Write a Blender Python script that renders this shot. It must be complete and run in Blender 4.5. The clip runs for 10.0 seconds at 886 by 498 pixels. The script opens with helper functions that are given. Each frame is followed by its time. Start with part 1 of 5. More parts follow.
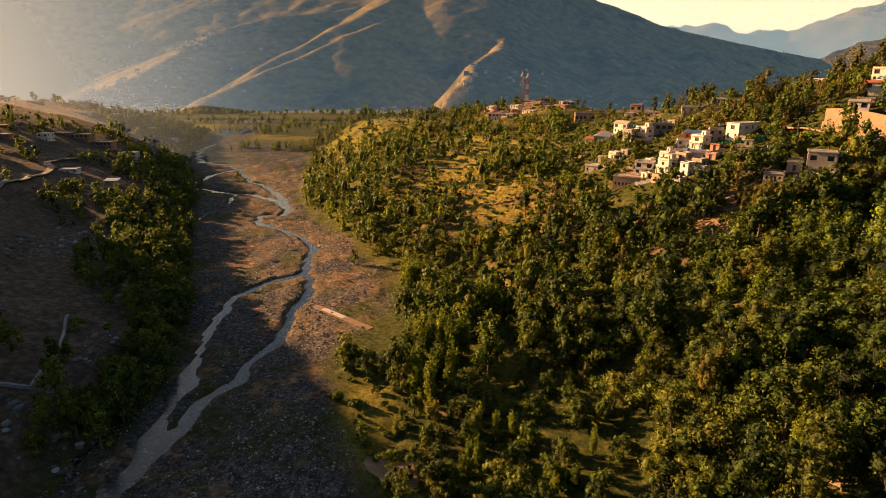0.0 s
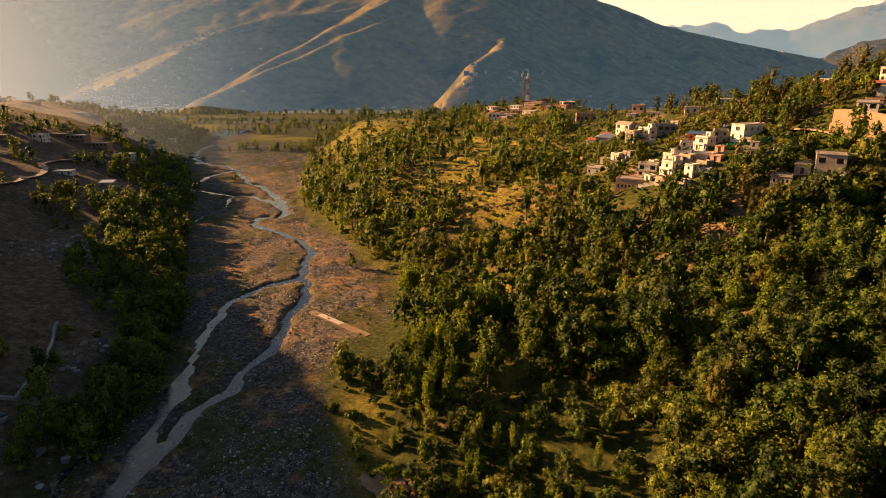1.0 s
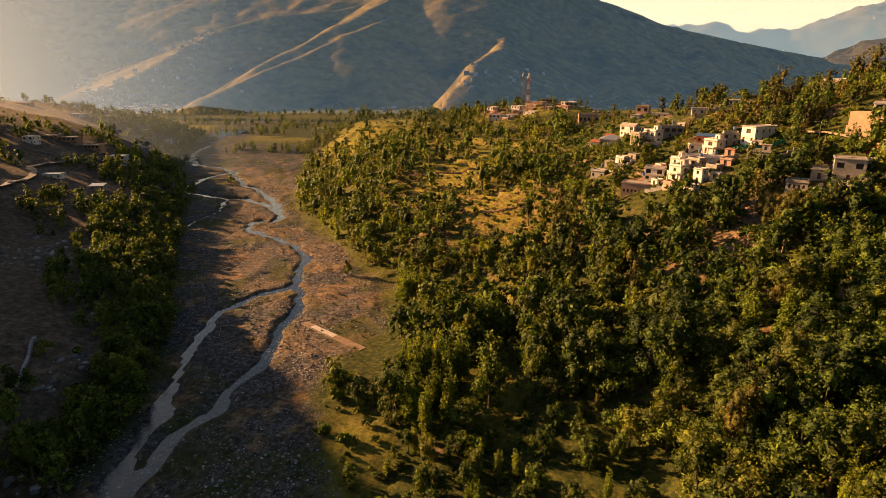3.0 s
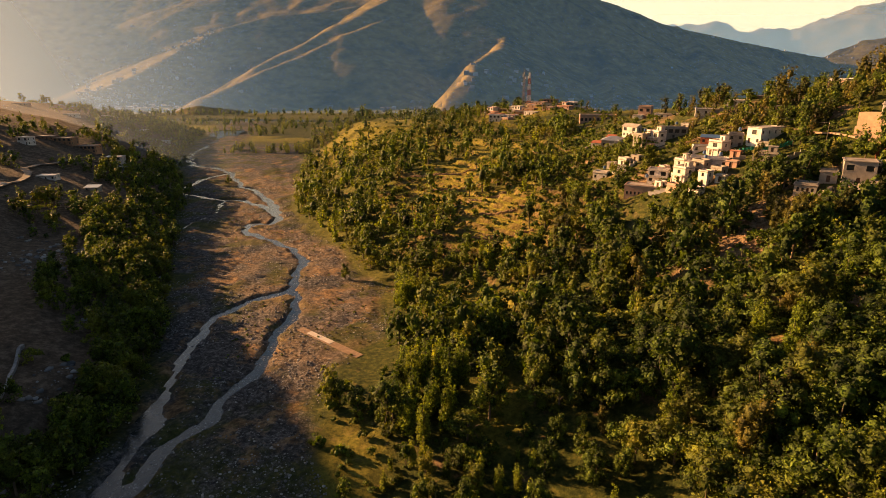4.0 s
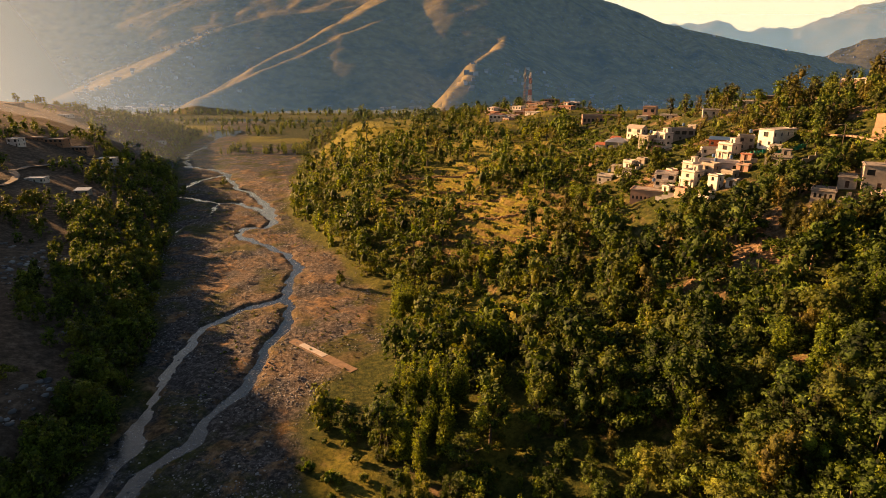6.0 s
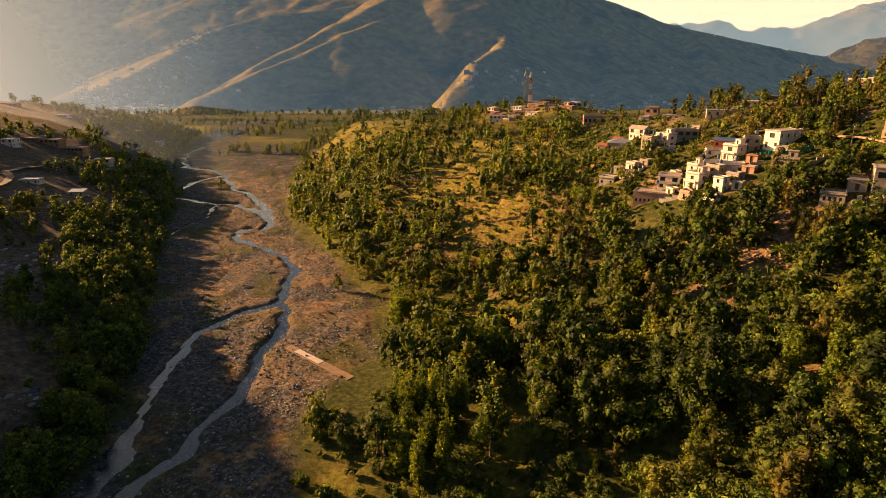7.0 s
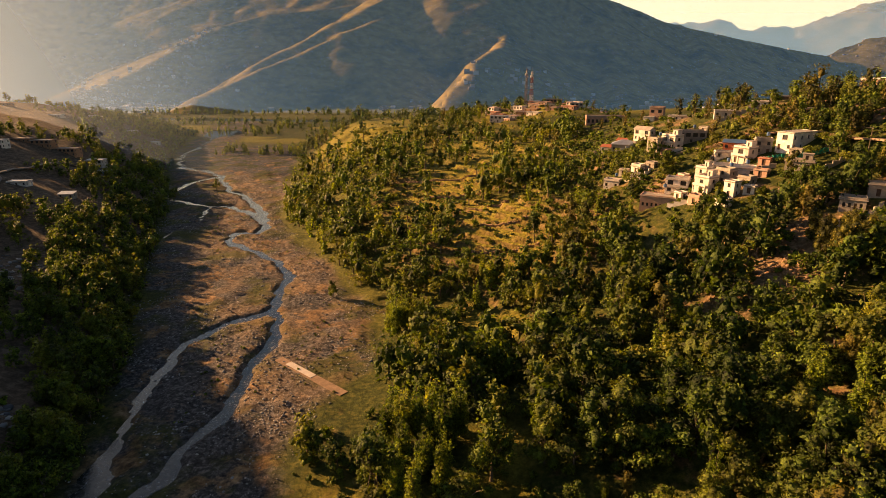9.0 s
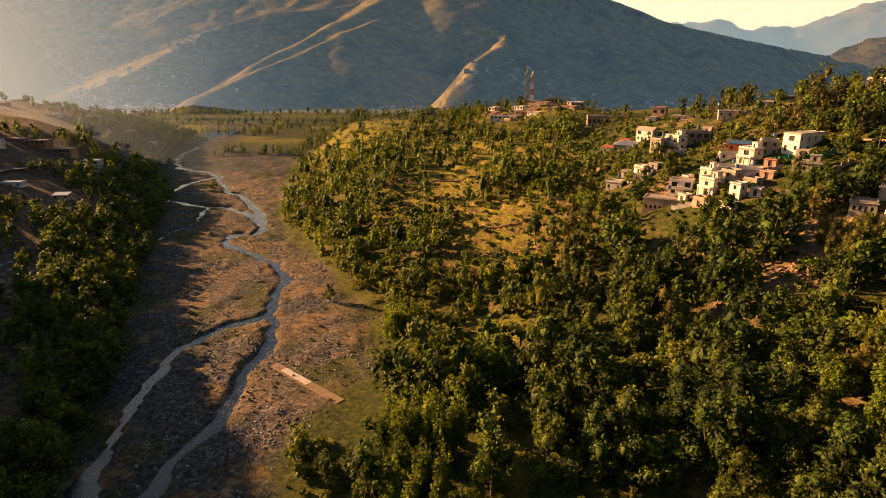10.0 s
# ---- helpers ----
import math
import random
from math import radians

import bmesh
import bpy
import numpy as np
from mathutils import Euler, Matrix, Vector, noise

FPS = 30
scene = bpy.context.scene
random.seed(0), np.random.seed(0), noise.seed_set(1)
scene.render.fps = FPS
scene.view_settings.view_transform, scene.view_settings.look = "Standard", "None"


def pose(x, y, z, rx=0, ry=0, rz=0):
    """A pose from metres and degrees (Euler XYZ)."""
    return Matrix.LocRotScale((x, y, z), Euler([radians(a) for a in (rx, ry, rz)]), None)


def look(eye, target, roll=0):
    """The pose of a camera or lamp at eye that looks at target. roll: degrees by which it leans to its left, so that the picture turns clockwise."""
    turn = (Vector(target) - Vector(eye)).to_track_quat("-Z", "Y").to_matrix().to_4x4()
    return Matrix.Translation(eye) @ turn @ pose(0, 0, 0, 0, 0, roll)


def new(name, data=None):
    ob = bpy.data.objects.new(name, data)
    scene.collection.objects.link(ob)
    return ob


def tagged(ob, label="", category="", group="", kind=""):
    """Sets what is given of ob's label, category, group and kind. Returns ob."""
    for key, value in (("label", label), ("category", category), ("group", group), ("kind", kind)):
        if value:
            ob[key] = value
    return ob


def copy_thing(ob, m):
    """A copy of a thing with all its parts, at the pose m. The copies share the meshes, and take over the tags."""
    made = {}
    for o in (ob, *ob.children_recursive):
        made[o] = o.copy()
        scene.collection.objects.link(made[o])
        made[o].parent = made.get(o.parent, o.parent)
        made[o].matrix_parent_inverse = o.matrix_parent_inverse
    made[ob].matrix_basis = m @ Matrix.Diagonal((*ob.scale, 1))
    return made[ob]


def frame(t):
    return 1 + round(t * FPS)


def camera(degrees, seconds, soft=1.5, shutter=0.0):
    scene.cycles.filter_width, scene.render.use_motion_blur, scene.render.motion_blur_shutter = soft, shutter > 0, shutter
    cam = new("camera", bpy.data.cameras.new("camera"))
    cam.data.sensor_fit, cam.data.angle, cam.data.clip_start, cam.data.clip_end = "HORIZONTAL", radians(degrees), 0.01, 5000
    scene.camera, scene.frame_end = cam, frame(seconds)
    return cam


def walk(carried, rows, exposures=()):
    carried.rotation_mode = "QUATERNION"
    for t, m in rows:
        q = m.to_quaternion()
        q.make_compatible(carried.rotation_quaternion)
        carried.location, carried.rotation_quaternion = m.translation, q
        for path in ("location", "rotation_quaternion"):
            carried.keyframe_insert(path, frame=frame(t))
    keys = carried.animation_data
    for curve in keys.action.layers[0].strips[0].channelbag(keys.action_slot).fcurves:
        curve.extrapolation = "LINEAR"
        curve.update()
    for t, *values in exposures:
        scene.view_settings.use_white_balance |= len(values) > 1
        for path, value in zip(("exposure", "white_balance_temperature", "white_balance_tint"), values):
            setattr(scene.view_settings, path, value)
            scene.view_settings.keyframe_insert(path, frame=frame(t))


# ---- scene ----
# The flight: level, straight ahead up the valley, about 5 m a second.
cam = camera(73.7, 10.0, soft=0.6)
PATH = [
    (0, 0.00, 0.00, 100.00, 72.900, -0.000, 0.000),
    (0.5, 0.19, 2.81, 100.08, 72.894, 0.019, 0.004),
    (1, 0.37, 5.60, 100.16, 72.887, 0.036, 0.008),
    (1.5, 0.55, 8.37, 100.22, 72.880, 0.052, 0.013),
    (2, 0.73, 11.12, 100.28, 72.872, 0.067, 0.017),
    (2.5, 0.90, 13.85, 100.33, 72.864, 0.080, 0.021),
    (3.25, 1.16, 17.90, 100.39, 72.852, 0.096, 0.028),
    (4, 1.42, 21.91, 100.42, 72.838, 0.110, 0.035),
    (4.5, 1.58, 24.56, 100.44, 72.828, 0.117, 0.039),
    (5, 1.75, 27.18, 100.44, 72.818, 0.123, 0.044),
    (5.5, 1.91, 29.79, 100.44, 72.808, 0.127, 0.049),
    (6.25, 2.14, 33.66, 100.41, 72.791, 0.131, 0.056),
    (7, 2.38, 37.48, 100.37, 72.774, 0.132, 0.063),
    (7.5, 2.53, 40.01, 100.33, 72.762, 0.130, 0.068),
    (8, 2.68, 42.51, 100.29, 72.749, 0.127, 0.073),
    (8.5, 2.82, 44.99, 100.23, 72.736, 0.123, 0.078),
    (9, 2.97, 47.45, 100.17, 72.723, 0.117, 0.083),
    (9.5, 3.11, 49.89, 100.09, 72.709, 0.110, 0.088),
    (10, 3.25, 52.32, 100.01, 72.695, 0.101, 0.093),
]
walk(cam, [(t, pose(x, y, z, rx, ry, rz)) for t, x, y, z, rx, ry, rz in PATH])

# ---- light ----
SUN_EL, SUN_AZ = 15.0, 154.0   # degrees; the azimuth counts from +x towards +y
world = bpy.data.worlds.new("world")
scene.world = world
world.use_nodes = True
wn = world.node_tree
sky = wn.nodes.new("ShaderNodeTexSky")
sky.sky_type = "NISHITA"
sky.sun_disc = False
sky.sun_elevation = radians(SUN_EL)
sky.sun_rotation = radians(90 - SUN_AZ)
sky.air_density, sky.dust_density, sky.ozone_density = 1.0, 2.0, 1.0
wn.links.new(sky.outputs[0], wn.nodes["Background"].inputs[0])
wn.nodes["Background"].inputs[1].default_value = 0.040
sun = new("sun", bpy.data.lights.new("sun", "SUN"))
sun.data.energy = 8.4
sun.data.angle = radians(0.6)
sun.data.color = (1.0, 0.545, 0.225)
to_sun = Vector((math.cos(radians(SUN_AZ)) * math.cos(radians(SUN_EL)), math.sin(radians(SUN_AZ)) * math.cos(radians(SUN_EL)), math.sin(radians(SUN_EL))))
sun.matrix_world = look(to_sun * 900, (0, 0, 0))
scene.view_settings.exposure = 1.13

# ---- the lie of the land ----
LEFT_FOOT = ([60, 117, 158, 218, 313, 452, 592, 753, 971, 1204], [-95, -91, -88, -103, -142, -193, -255, -318, -379, -473])
RIGHT_FOOT = ([60, 115, 161, 188, 218, 266, 343, 422, 724, 927, 1204], [-5, -18, -39, -37, -24, -23, -66, -107, -168, -179, -163])
R_X = [-20, 20, 45, 75, 100, 130, 165, 230, 330]
R_Y = [60, 125, 160, 210, 280, 330, 415, 640, 900]
R_Z = [[5, 6, 8, 24, 36, 46, 54, 66, 80], [5, 6, 9, 27, 40, 50, 58, 72, 88], [6, 8, 16, 30, 42, 52, 62, 76, 92],
       [6, 11, 20, 35, 49, 57, 66, 80, 98], [7, 16, 26, 42, 55, 68, 80, 98, 115], [16, 31, 38, 48, 62, 73, 84, 100, 118],
       [37, 41, 45, 50, 57, 66, 72, 80, 92], [45, 48, 54, 58, 62, 60, 50, 46, 46], [30, 31, 32, 33, 34, 36, 38, 40, 44]]
L_V = [0, 15, 40, 70, 110, 170, 260, 400]
L_Y = [60, 150, 230, 310, 400, 550, 720, 950]
L_Z = [[5, 12, 20, 28, 48, 90, 120, 140], [5, 13, 19, 27, 50, 92, 120, 140], [5, 11, 17, 22, 46, 90, 118, 135],
       [4, 9, 16, 21, 40, 84, 110, 125], [3, 9, 20, 28, 38, 56, 70, 88], [2, 8, 22, 40, 52, 66, 76, 86],
       [1, 8, 20, 34, 48, 60, 68, 72], [0, 5, 12, 20, 32, 42, 46, 46]]
CHANNELS = [
    ([(-70, 60), (-79, 118), (-75, 138), (-72, 155), (-66, 170), (-62, 190), (-60, 220), (-57, 240), (-60, 260), (-69, 272), (-71, 298), (-70, 315), (-82, 337), (-100, 354), (-112, 364), (-122, 380), (-122, 396), (-111, 390), (-109, 402), (-114, 422)], 2.3),
    ([(-78, 120), (-80, 135), (-81, 150), (-82, 168), (-86, 187), (-89, 203), (-91, 225), (-90, 244), (-82, 258), (-69, 271)], 2.1),
    ([(-114, 424), (-134, 470), (-153, 504), (-168, 519), (-189, 555), (-206, 598), (-235, 630), (-262, 644), (-284, 685), (-308, 752), (-311, 805), (-330, 900), (-345, 971), (-390, 1200)], 2.8),
    ([(-114, 422), (-136, 450), (-154, 467), (-171, 470), (-191, 480), (-210, 493), (-219, 516), (-220, 558), (-206, 596)], 2.8),
    ([(-169, 466), (-158, 424), (-163, 404), (-167, 378)], 1.1),
    ([(-84, 60), (-88, 103), (-90, 115), (-91, 126), (-90, 138)], 1.6),
]


# spots of known height on the village hill: the table is bent to pass through them
KNOWN = [(80, 313, 48), (88, 274, 48.5), (103, 327, 62), (120, 326, 62.5), (93, 312, 56), (97, 277, 52.5), (108, 266, 56.5), (100, 247, 52), (115, 273, 62), (123, 277, 64),
         (124, 292, 68), (140, 275, 70), (130, 256, 65), (135, 212, 66.5), (122, 214, 66), (141, 195, 62), (108, 200, 48), (101, 218, 51), (158, 222, 71), (126, 196, 50), (139, 185, 49),
         (171, 247, 82), (186, 262, 89), (200, 330, 86), (211, 342, 90), (252, 370, 97), (158, 300, 81), (142, 342, 79), (99, 364, 57.5), (110, 366, 63),
         (135, 380, 73), (135, 420, 68), (119, 482, 61), (56, 620, 52.5), (123, 660, 61)]


def smooth(a):
    a = np.clip(a, 0, 1)
    return a * a * (3 - 2 * a)


def table(xs, ys, zs, x, y):
    """Smooth look-up in a table of heights: eased between its rows and columns."""
    xs, ys, zs = np.array(xs, float), np.array(ys, float), np.array(zs, float)
    x, y = np.clip(x, xs[0], xs[-1]), np.clip(y, ys[0], ys[-1])
    i = np.clip(np.searchsorted(xs, x) - 1, 0, len(xs) - 2)
    j = np.clip(np.searchsorted(ys, y) - 1, 0, len(ys) - 2)
    a, b = (x - xs[i]) / (xs[i + 1] - xs[i]), (y - ys[j]) / (ys[j + 1] - ys[j])
    b = 0.5 * b + 0.5 * smooth(b)
    return (zs[j, i] * (1 - a) + zs[j, i + 1] * a) * (1 - b) + (zs[j + 1, i] * (1 - a) + zs[j + 1, i + 1] * a) * b


def hashed(i, j, seed):
    n = np.sin(i * 127.1 + j * 311.7 + seed * 74.7) * 43758.5453
    return n - np.floor(n)


def value_noise(x, y, size, seed=0):
    x, y = np.asarray(x, float) / size, np.asarray(y, float) / size
    i, j = np.floor(x), np.floor(y)
    a, b = smooth(x - i), smooth(y - j)
    return (hashed(i, j, seed) * (1 - a) + hashed(i + 1, j, seed) * a) * (1 - b) + (hashed(i, j + 1, seed) * (1 - a) + hashed(i + 1, j + 1, seed) * a) * b * 1.0 - 0.5


def fractal(x, y, size, seed=0, octaves=4):
    return sum(value_noise(x, y, size / 2 ** k, seed + k) / 2 ** k for k in range(octaves))


def near_line(x, y, line):
    """Distance to a line of points."""
    best = np.full(np.shape(x), 1e9)
    for (ax, ay), (bx, by) in zip(line, line[1:]):
        dx, dy = bx - ax, by - ay
        s = np.clip(((x - ax) * dx + (y - ay) * dy) / (dx * dx + dy * dy), 0, 1)
        best = np.minimum(best, np.hypot(x - ax - s * dx, y - ay - s * dy))
    return best


def bed_level(y):
    return 5 - 0.008 * (y - 180)


def feet(y):
    return np.interp(y, *LEFT_FOOT), np.interp(y, *RIGHT_FOOT)


def terraced(x, y):
    """Where the right slope is cut into field terraces."""
    return smooth((y - 225) / 40) * smooth((760 - y) / 60) * smooth((95 - x) / 30) * smooth((x + 150) / 40)


FIELDS = [(-22, 146, 9, 22, 0.5), (18, 170, 7, 18, 0.55), (15, 156, 6, 10, 0.5), (6, 385, 30, 44, 0.97), (26, 326, 22, 32, 0.95), (38, 292, 16, 20, 0.8), (4, 250, 14, 16, 0.7), (20, 232, 10, 12, 0.8), (42, 430, 34, 44, 0.7), (-60, 690, 66, 125, 0.97), (-20, 560, 40, 60, 0.5), (10, 480, 50, 40, 0.6), (85, 620, 60, 60, 0.85), (-40, 820, 90, 60, 0.8)]


def field_share(x, y):
    """0 to 1: how far the right slope is open field rather than wood."""
    x, y = np.asarray(x, float), np.asarray(y, float)
    share = 0.0 * x
    for cx, cy, rx, ry, much in FIELDS:
        share = np.maximum(share, much * smooth(1.45 - np.hypot((x - cx) / rx, (y - cy) / ry) + 0.7 * fractal(x, y, 30, 53, 2)))
    return share


def height(x, y):
    x, y = np.asarray(x, float), np.asarray(y, float)
    xl, xr = feet(y)
    xl = xl + 7 * fractal(y, y * 0, 40, 11, 3)
    xr = xr + 7 * fractal(y, y * 0, 34, 12, 3)
    bed = bed_level(y) + 0.9 * fractal(x, y, 22, 3) + 1.6 * np.abs(fractal(x * 1.6 + y * 0.5, y * 0.6, 11, 4)) + 0.5 * fractal(x, y, 4, 5, 2)
    for line, wide in CHANNELS:
        wob = near_line(x + 5 * fractal(x, y, 15, 7, 4), y + 5 * fractal(x, y, 15, 8, 4), line)
        far = 1 + np.clip(y - 300, 0, 900) / 1300
        cut = smooth(1.5 - wob / (wide * far * 1.08))
        bed = bed * (1 - cut) + (bed_level(y) - 1.0 + 0.35 * fractal(x, y, 5, 9, 2)) * cut
    flat = smooth(1.7 - near_line(x, y, [(-53.4, 228.2), (-27.4, 205.2)]) / 4)
    bed = bed * (1 - flat) + (bed_level(y) + 0.35) * flat
    right = table(R_X, R_Y, R_Z, x, y)
    bend, total = 0.0 * x, 0.12 + 0.0 * x
    for kx, ky, kz in KNOWN:
        w = np.exp(-((x - kx) ** 2 + (y - ky) ** 2) / (14 + 0.02 * ky) ** 2)
        bend, total = bend + w * (kz - float(table(R_X, R_Y, R_Z, np.float64(kx), np.float64(ky)))), total + w
    right = right + bend / total + 1.3 * fractal(x, y, 40, 21, 3) * np.clip(1.2 - total, 0.2, 1)
    step = 2.5
    h = right + 1.6 * fractal(x, y, 60, 22, 2)
    k = np.floor(h / step)
    cut = step * (k + (0.08 * (h / step - k) + 0.92 * smooth((h / step - k - 0.91) / 0.09)))
    t = terraced(x, y)
    right = right * (1 - t) + cut * t + 0.25 * fractal(x, y, 5, 23, 3)
    ledge = right + 1.2 * fractal(x, y, 13, 24, 2)
    k = np.floor(ledge / 0.9)
    small = smooth(1.6 - np.hypot((x + 20) / 13, (y - 143) / 26))
    right = right * (1 - small) + 0.9 * (k + smooth((ledge / 0.9 - k - 0.7) / 0.3)) * small
    wide = np.clip(-10 - xr, 16, 90)
    right = bed + (right - bed) * smooth((x - xr) / wide) ** 0.8
    craggy = smooth((230 - y) / 40) * smooth((xl - x) / 8)
    left = table(L_V, L_Y, L_Z, xl - x, y) + 2.2 * fractal(x, y, 38, 31) + 0.5 * fractal(x, y, 7, 33, 3) + 2.6 * craggy * (0.3 - np.abs(fractal(x, y, 15, 35, 4)))
    left = bed + (left - bed) * smooth((xl - x) / 14)
    z = np.where(x > xr, right, np.where(x < xl, left, bed))
    far = smooth((y - 900 - 120 * fractal(x, y, 300, 41, 2)) / 180)
    plain = -5 + 4 * fractal(x, y, 160, 42) - 5 * smooth(1.6 - np.abs(y - 1290 + 0.12 * (x + 400) + 30 * fractal(x, x * 0, 200, 43, 2)) / 26)
    return z * (1 - far) + plain * far

# ---- materials ----
def material(name):
    m = bpy.data.materials.new(name)
    m.use_nodes = True
    nt = m.node_tree
    return m, nt, nt.nodes["Principled BSDF"]


def node(nt, kind, **values):
    n = nt.nodes.new(kind)
    for key, value in values.items():
        n.inputs[key.replace("_", " ")].default_value = value
    return n


def coords(nt):
    return nt.nodes.new("ShaderNodeNewGeometry").outputs["Position"]


def noise_of(nt, vec, scale, detail=5.0, rough=0.6):
    n = node(nt, "ShaderNodeTexNoise", Scale=scale, Detail=detail, Roughness=rough)
    nt.links.new(vec, n.inputs["Vector"])
    return n.outputs["Fac"]


def ramp(nt, fac, stops):
    r = nt.nodes.new("ShaderNodeValToRGB")
    while len(r.color_ramp.elements) < len(stops):
        r.color_ramp.elements.new(0.5)
    for e, (p, c) in zip(r.color_ramp.elements, stops):
        e.position, e.color = p, (*c, 1) if len(c) == 3 else c
    nt.links.new(fac, r.inputs[0])
    return r.outputs[0]


def mix(nt, fac, a, b, kind="MIX"):
    m = nt.nodes.new("ShaderNodeMix")
    m.data_type, m.blend_type = "RGBA", kind
    for value, socket in ((fac, m.inputs[0]), (a, m.inputs[6]), (b, m.inputs[7])):
        if isinstance(value, (int, float)):
            socket.default_value = value
        elif isinstance(value, tuple):
            socket.default_value = (*value, 1)
        else:
            nt.links.new(value, socket)
    return m.outputs[2]


def maths(nt, op, a, b=0.0):
    m = nt.nodes.new("ShaderNodeMath")
    m.operation = op
    for value, socket in ((a, m.inputs[0]), (b, m.inputs[1])):
        if isinstance(value, (int, float)):
            socket.default_value = value
        else:
            nt.links.new(value, socket)
    return m.outputs[0]


def bump(nt, bsdf, fac, strength=0.5, distance=0.2):
    b = node(nt, "ShaderNodeBump", Strength=strength, Distance=distance)
    nt.links.new(fac, b.inputs["Height"])
    nt.links.new(b.outputs[0], bsdf.inputs["Normal"])


def ground_material():
    m, nt, bsdf = material("ground_cover")
    pos = coords(nt)
    gravel = ramp(nt, noise_of(nt, pos, 0.6, 10, 0.8), [(0.38, (0.018, 0.017, 0.018)), (0.5, (0.065, 0.06, 0.06)), (0.62, (0.23, 0.21, 0.205))])
    earth = ramp(nt, noise_of(nt, pos, 0.25, 10, 0.76), [(0.37, (0.055, 0.032, 0.016)), (0.5, (0.20, 0.12, 0.06)), (0.63, (0.40, 0.265, 0.15))])
    grass = ramp(nt, noise_of(nt, pos, 0.5, 8, 0.7), [(0.34, (0.016, 0.024, 0.005)), (0.5, (0.05, 0.06, 0.011)), (0.68, (0.14, 0.125, 0.026))])
    field = ramp(nt, noise_of(nt, pos, 0.7, 6, 0.7), [(0.36, (0.085, 0.08, 0.012)), (0.5, (0.25, 0.21, 0.025)), (0.66, (0.43, 0.35, 0.055))])
    scrub = ramp(nt, noise_of(nt, pos, 0.35, 8, 0.75), [(0.34, (0.045, 0.034, 0.024)), (0.5, (0.115, 0.082, 0.056)), (0.66, (0.24, 0.175, 0.125))])
    masks = nt.nodes.new("ShaderNodeVertexColor")
    masks.layer_name = "cover"
    split = nt.nodes.new("ShaderNodeSeparateColor")
    nt.links.new(masks.outputs[0], split.inputs[0])
    patch = noise_of(nt, pos, 0.075, 10, 0.72)
    barred = ramp(nt, patch, [(0.52, (0, 0, 0)), (0.60, (1, 1, 1))])
    bed = mix(nt, barred, gravel, earth)
    green = ramp(nt, noise_of(nt, pos, 0.045, 5, 0.6), [(0.5, (0, 0, 0)), (0.6, (0.85, 0.85, 0.85))])
    bed = mix(nt, green, bed, grass)
    bare = ramp(nt, noise_of(nt, pos, 0.08, 7, 0.7), [(0.57, (0, 0, 0)), (0.69, (0.9, 0.9, 0.9))])
    slope = mix(nt, bare, grass, earth)
    col = mix(nt, split.outputs[0], slope, bed)
    col = mix(nt, split.outputs[1], col, field)
    col = mix(nt, split.outputs[2], col, scrub)
    col = mix(nt, masks.outputs[1], col, ramp(nt, noise_of(nt, pos, 0.6, 8, 0.75), [(0.36, (0.075, 0.045, 0.024)), (0.5, (0.23, 0.148, 0.08)), (0.66, (0.41, 0.285, 0.17))]))
    # bare earth on the steep risers
    sep = nt.nodes.new("ShaderNodeSeparateXYZ")
    nt.links.new(nt.nodes.new("ShaderNodeNewGeometry").outputs["True Normal"], sep.inputs[0])
    steep = ramp(nt, sep.outputs[2], [(0.6, (1, 1, 1)), (0.8, (0, 0, 0))])
    col = mix(nt, maths(nt, "MULTIPLY", steep, 0.55), col, earth)
    nt.links.new(col, bsdf.inputs["Base Color"])
    bsdf.inputs["Roughness"].default_value = 0.95
    bsdf.inputs["Specular IOR Level"].default_value = 0.15
    bump(nt, bsdf, noise_of(nt, pos, 0.8, 9, 0.78), 0.9, 0.9)
    return m


def plain_material(name, dark, light, scale=1.0, rough=0.85, metal=0.0, strength=0.25, by_object=0.0):
    m, nt, bsdf = material(name)
    pos = coords(nt)
    f = noise_of(nt, pos, scale, 7, 0.7)
    col = ramp(nt, f, [(0.3, dark), (0.7, light)])
    if by_object:
        info = nt.nodes.new("ShaderNodeObjectInfo")
        shade = maths(nt, "ADD", maths(nt, "MULTIPLY", info.outputs["Random"], 2 * by_object), 1 - by_object)
        c = nt.nodes.new("ShaderNodeCombineColor")
        for k in range(3):
            nt.links.new(shade, c.inputs[k])
        col = mix(nt, 1.0, col, c.outputs[0], "MULTIPLY")
    nt.links.new(col, bsdf.inputs["Base Color"])
    bsdf.inputs["Roughness"].default_value = rough
    bsdf.inputs["Metallic"].default_value = metal
    if strength:
        bump(nt, bsdf, noise_of(nt, pos, scale * 6, 5, 0.7), strength, 0.05)
    return m


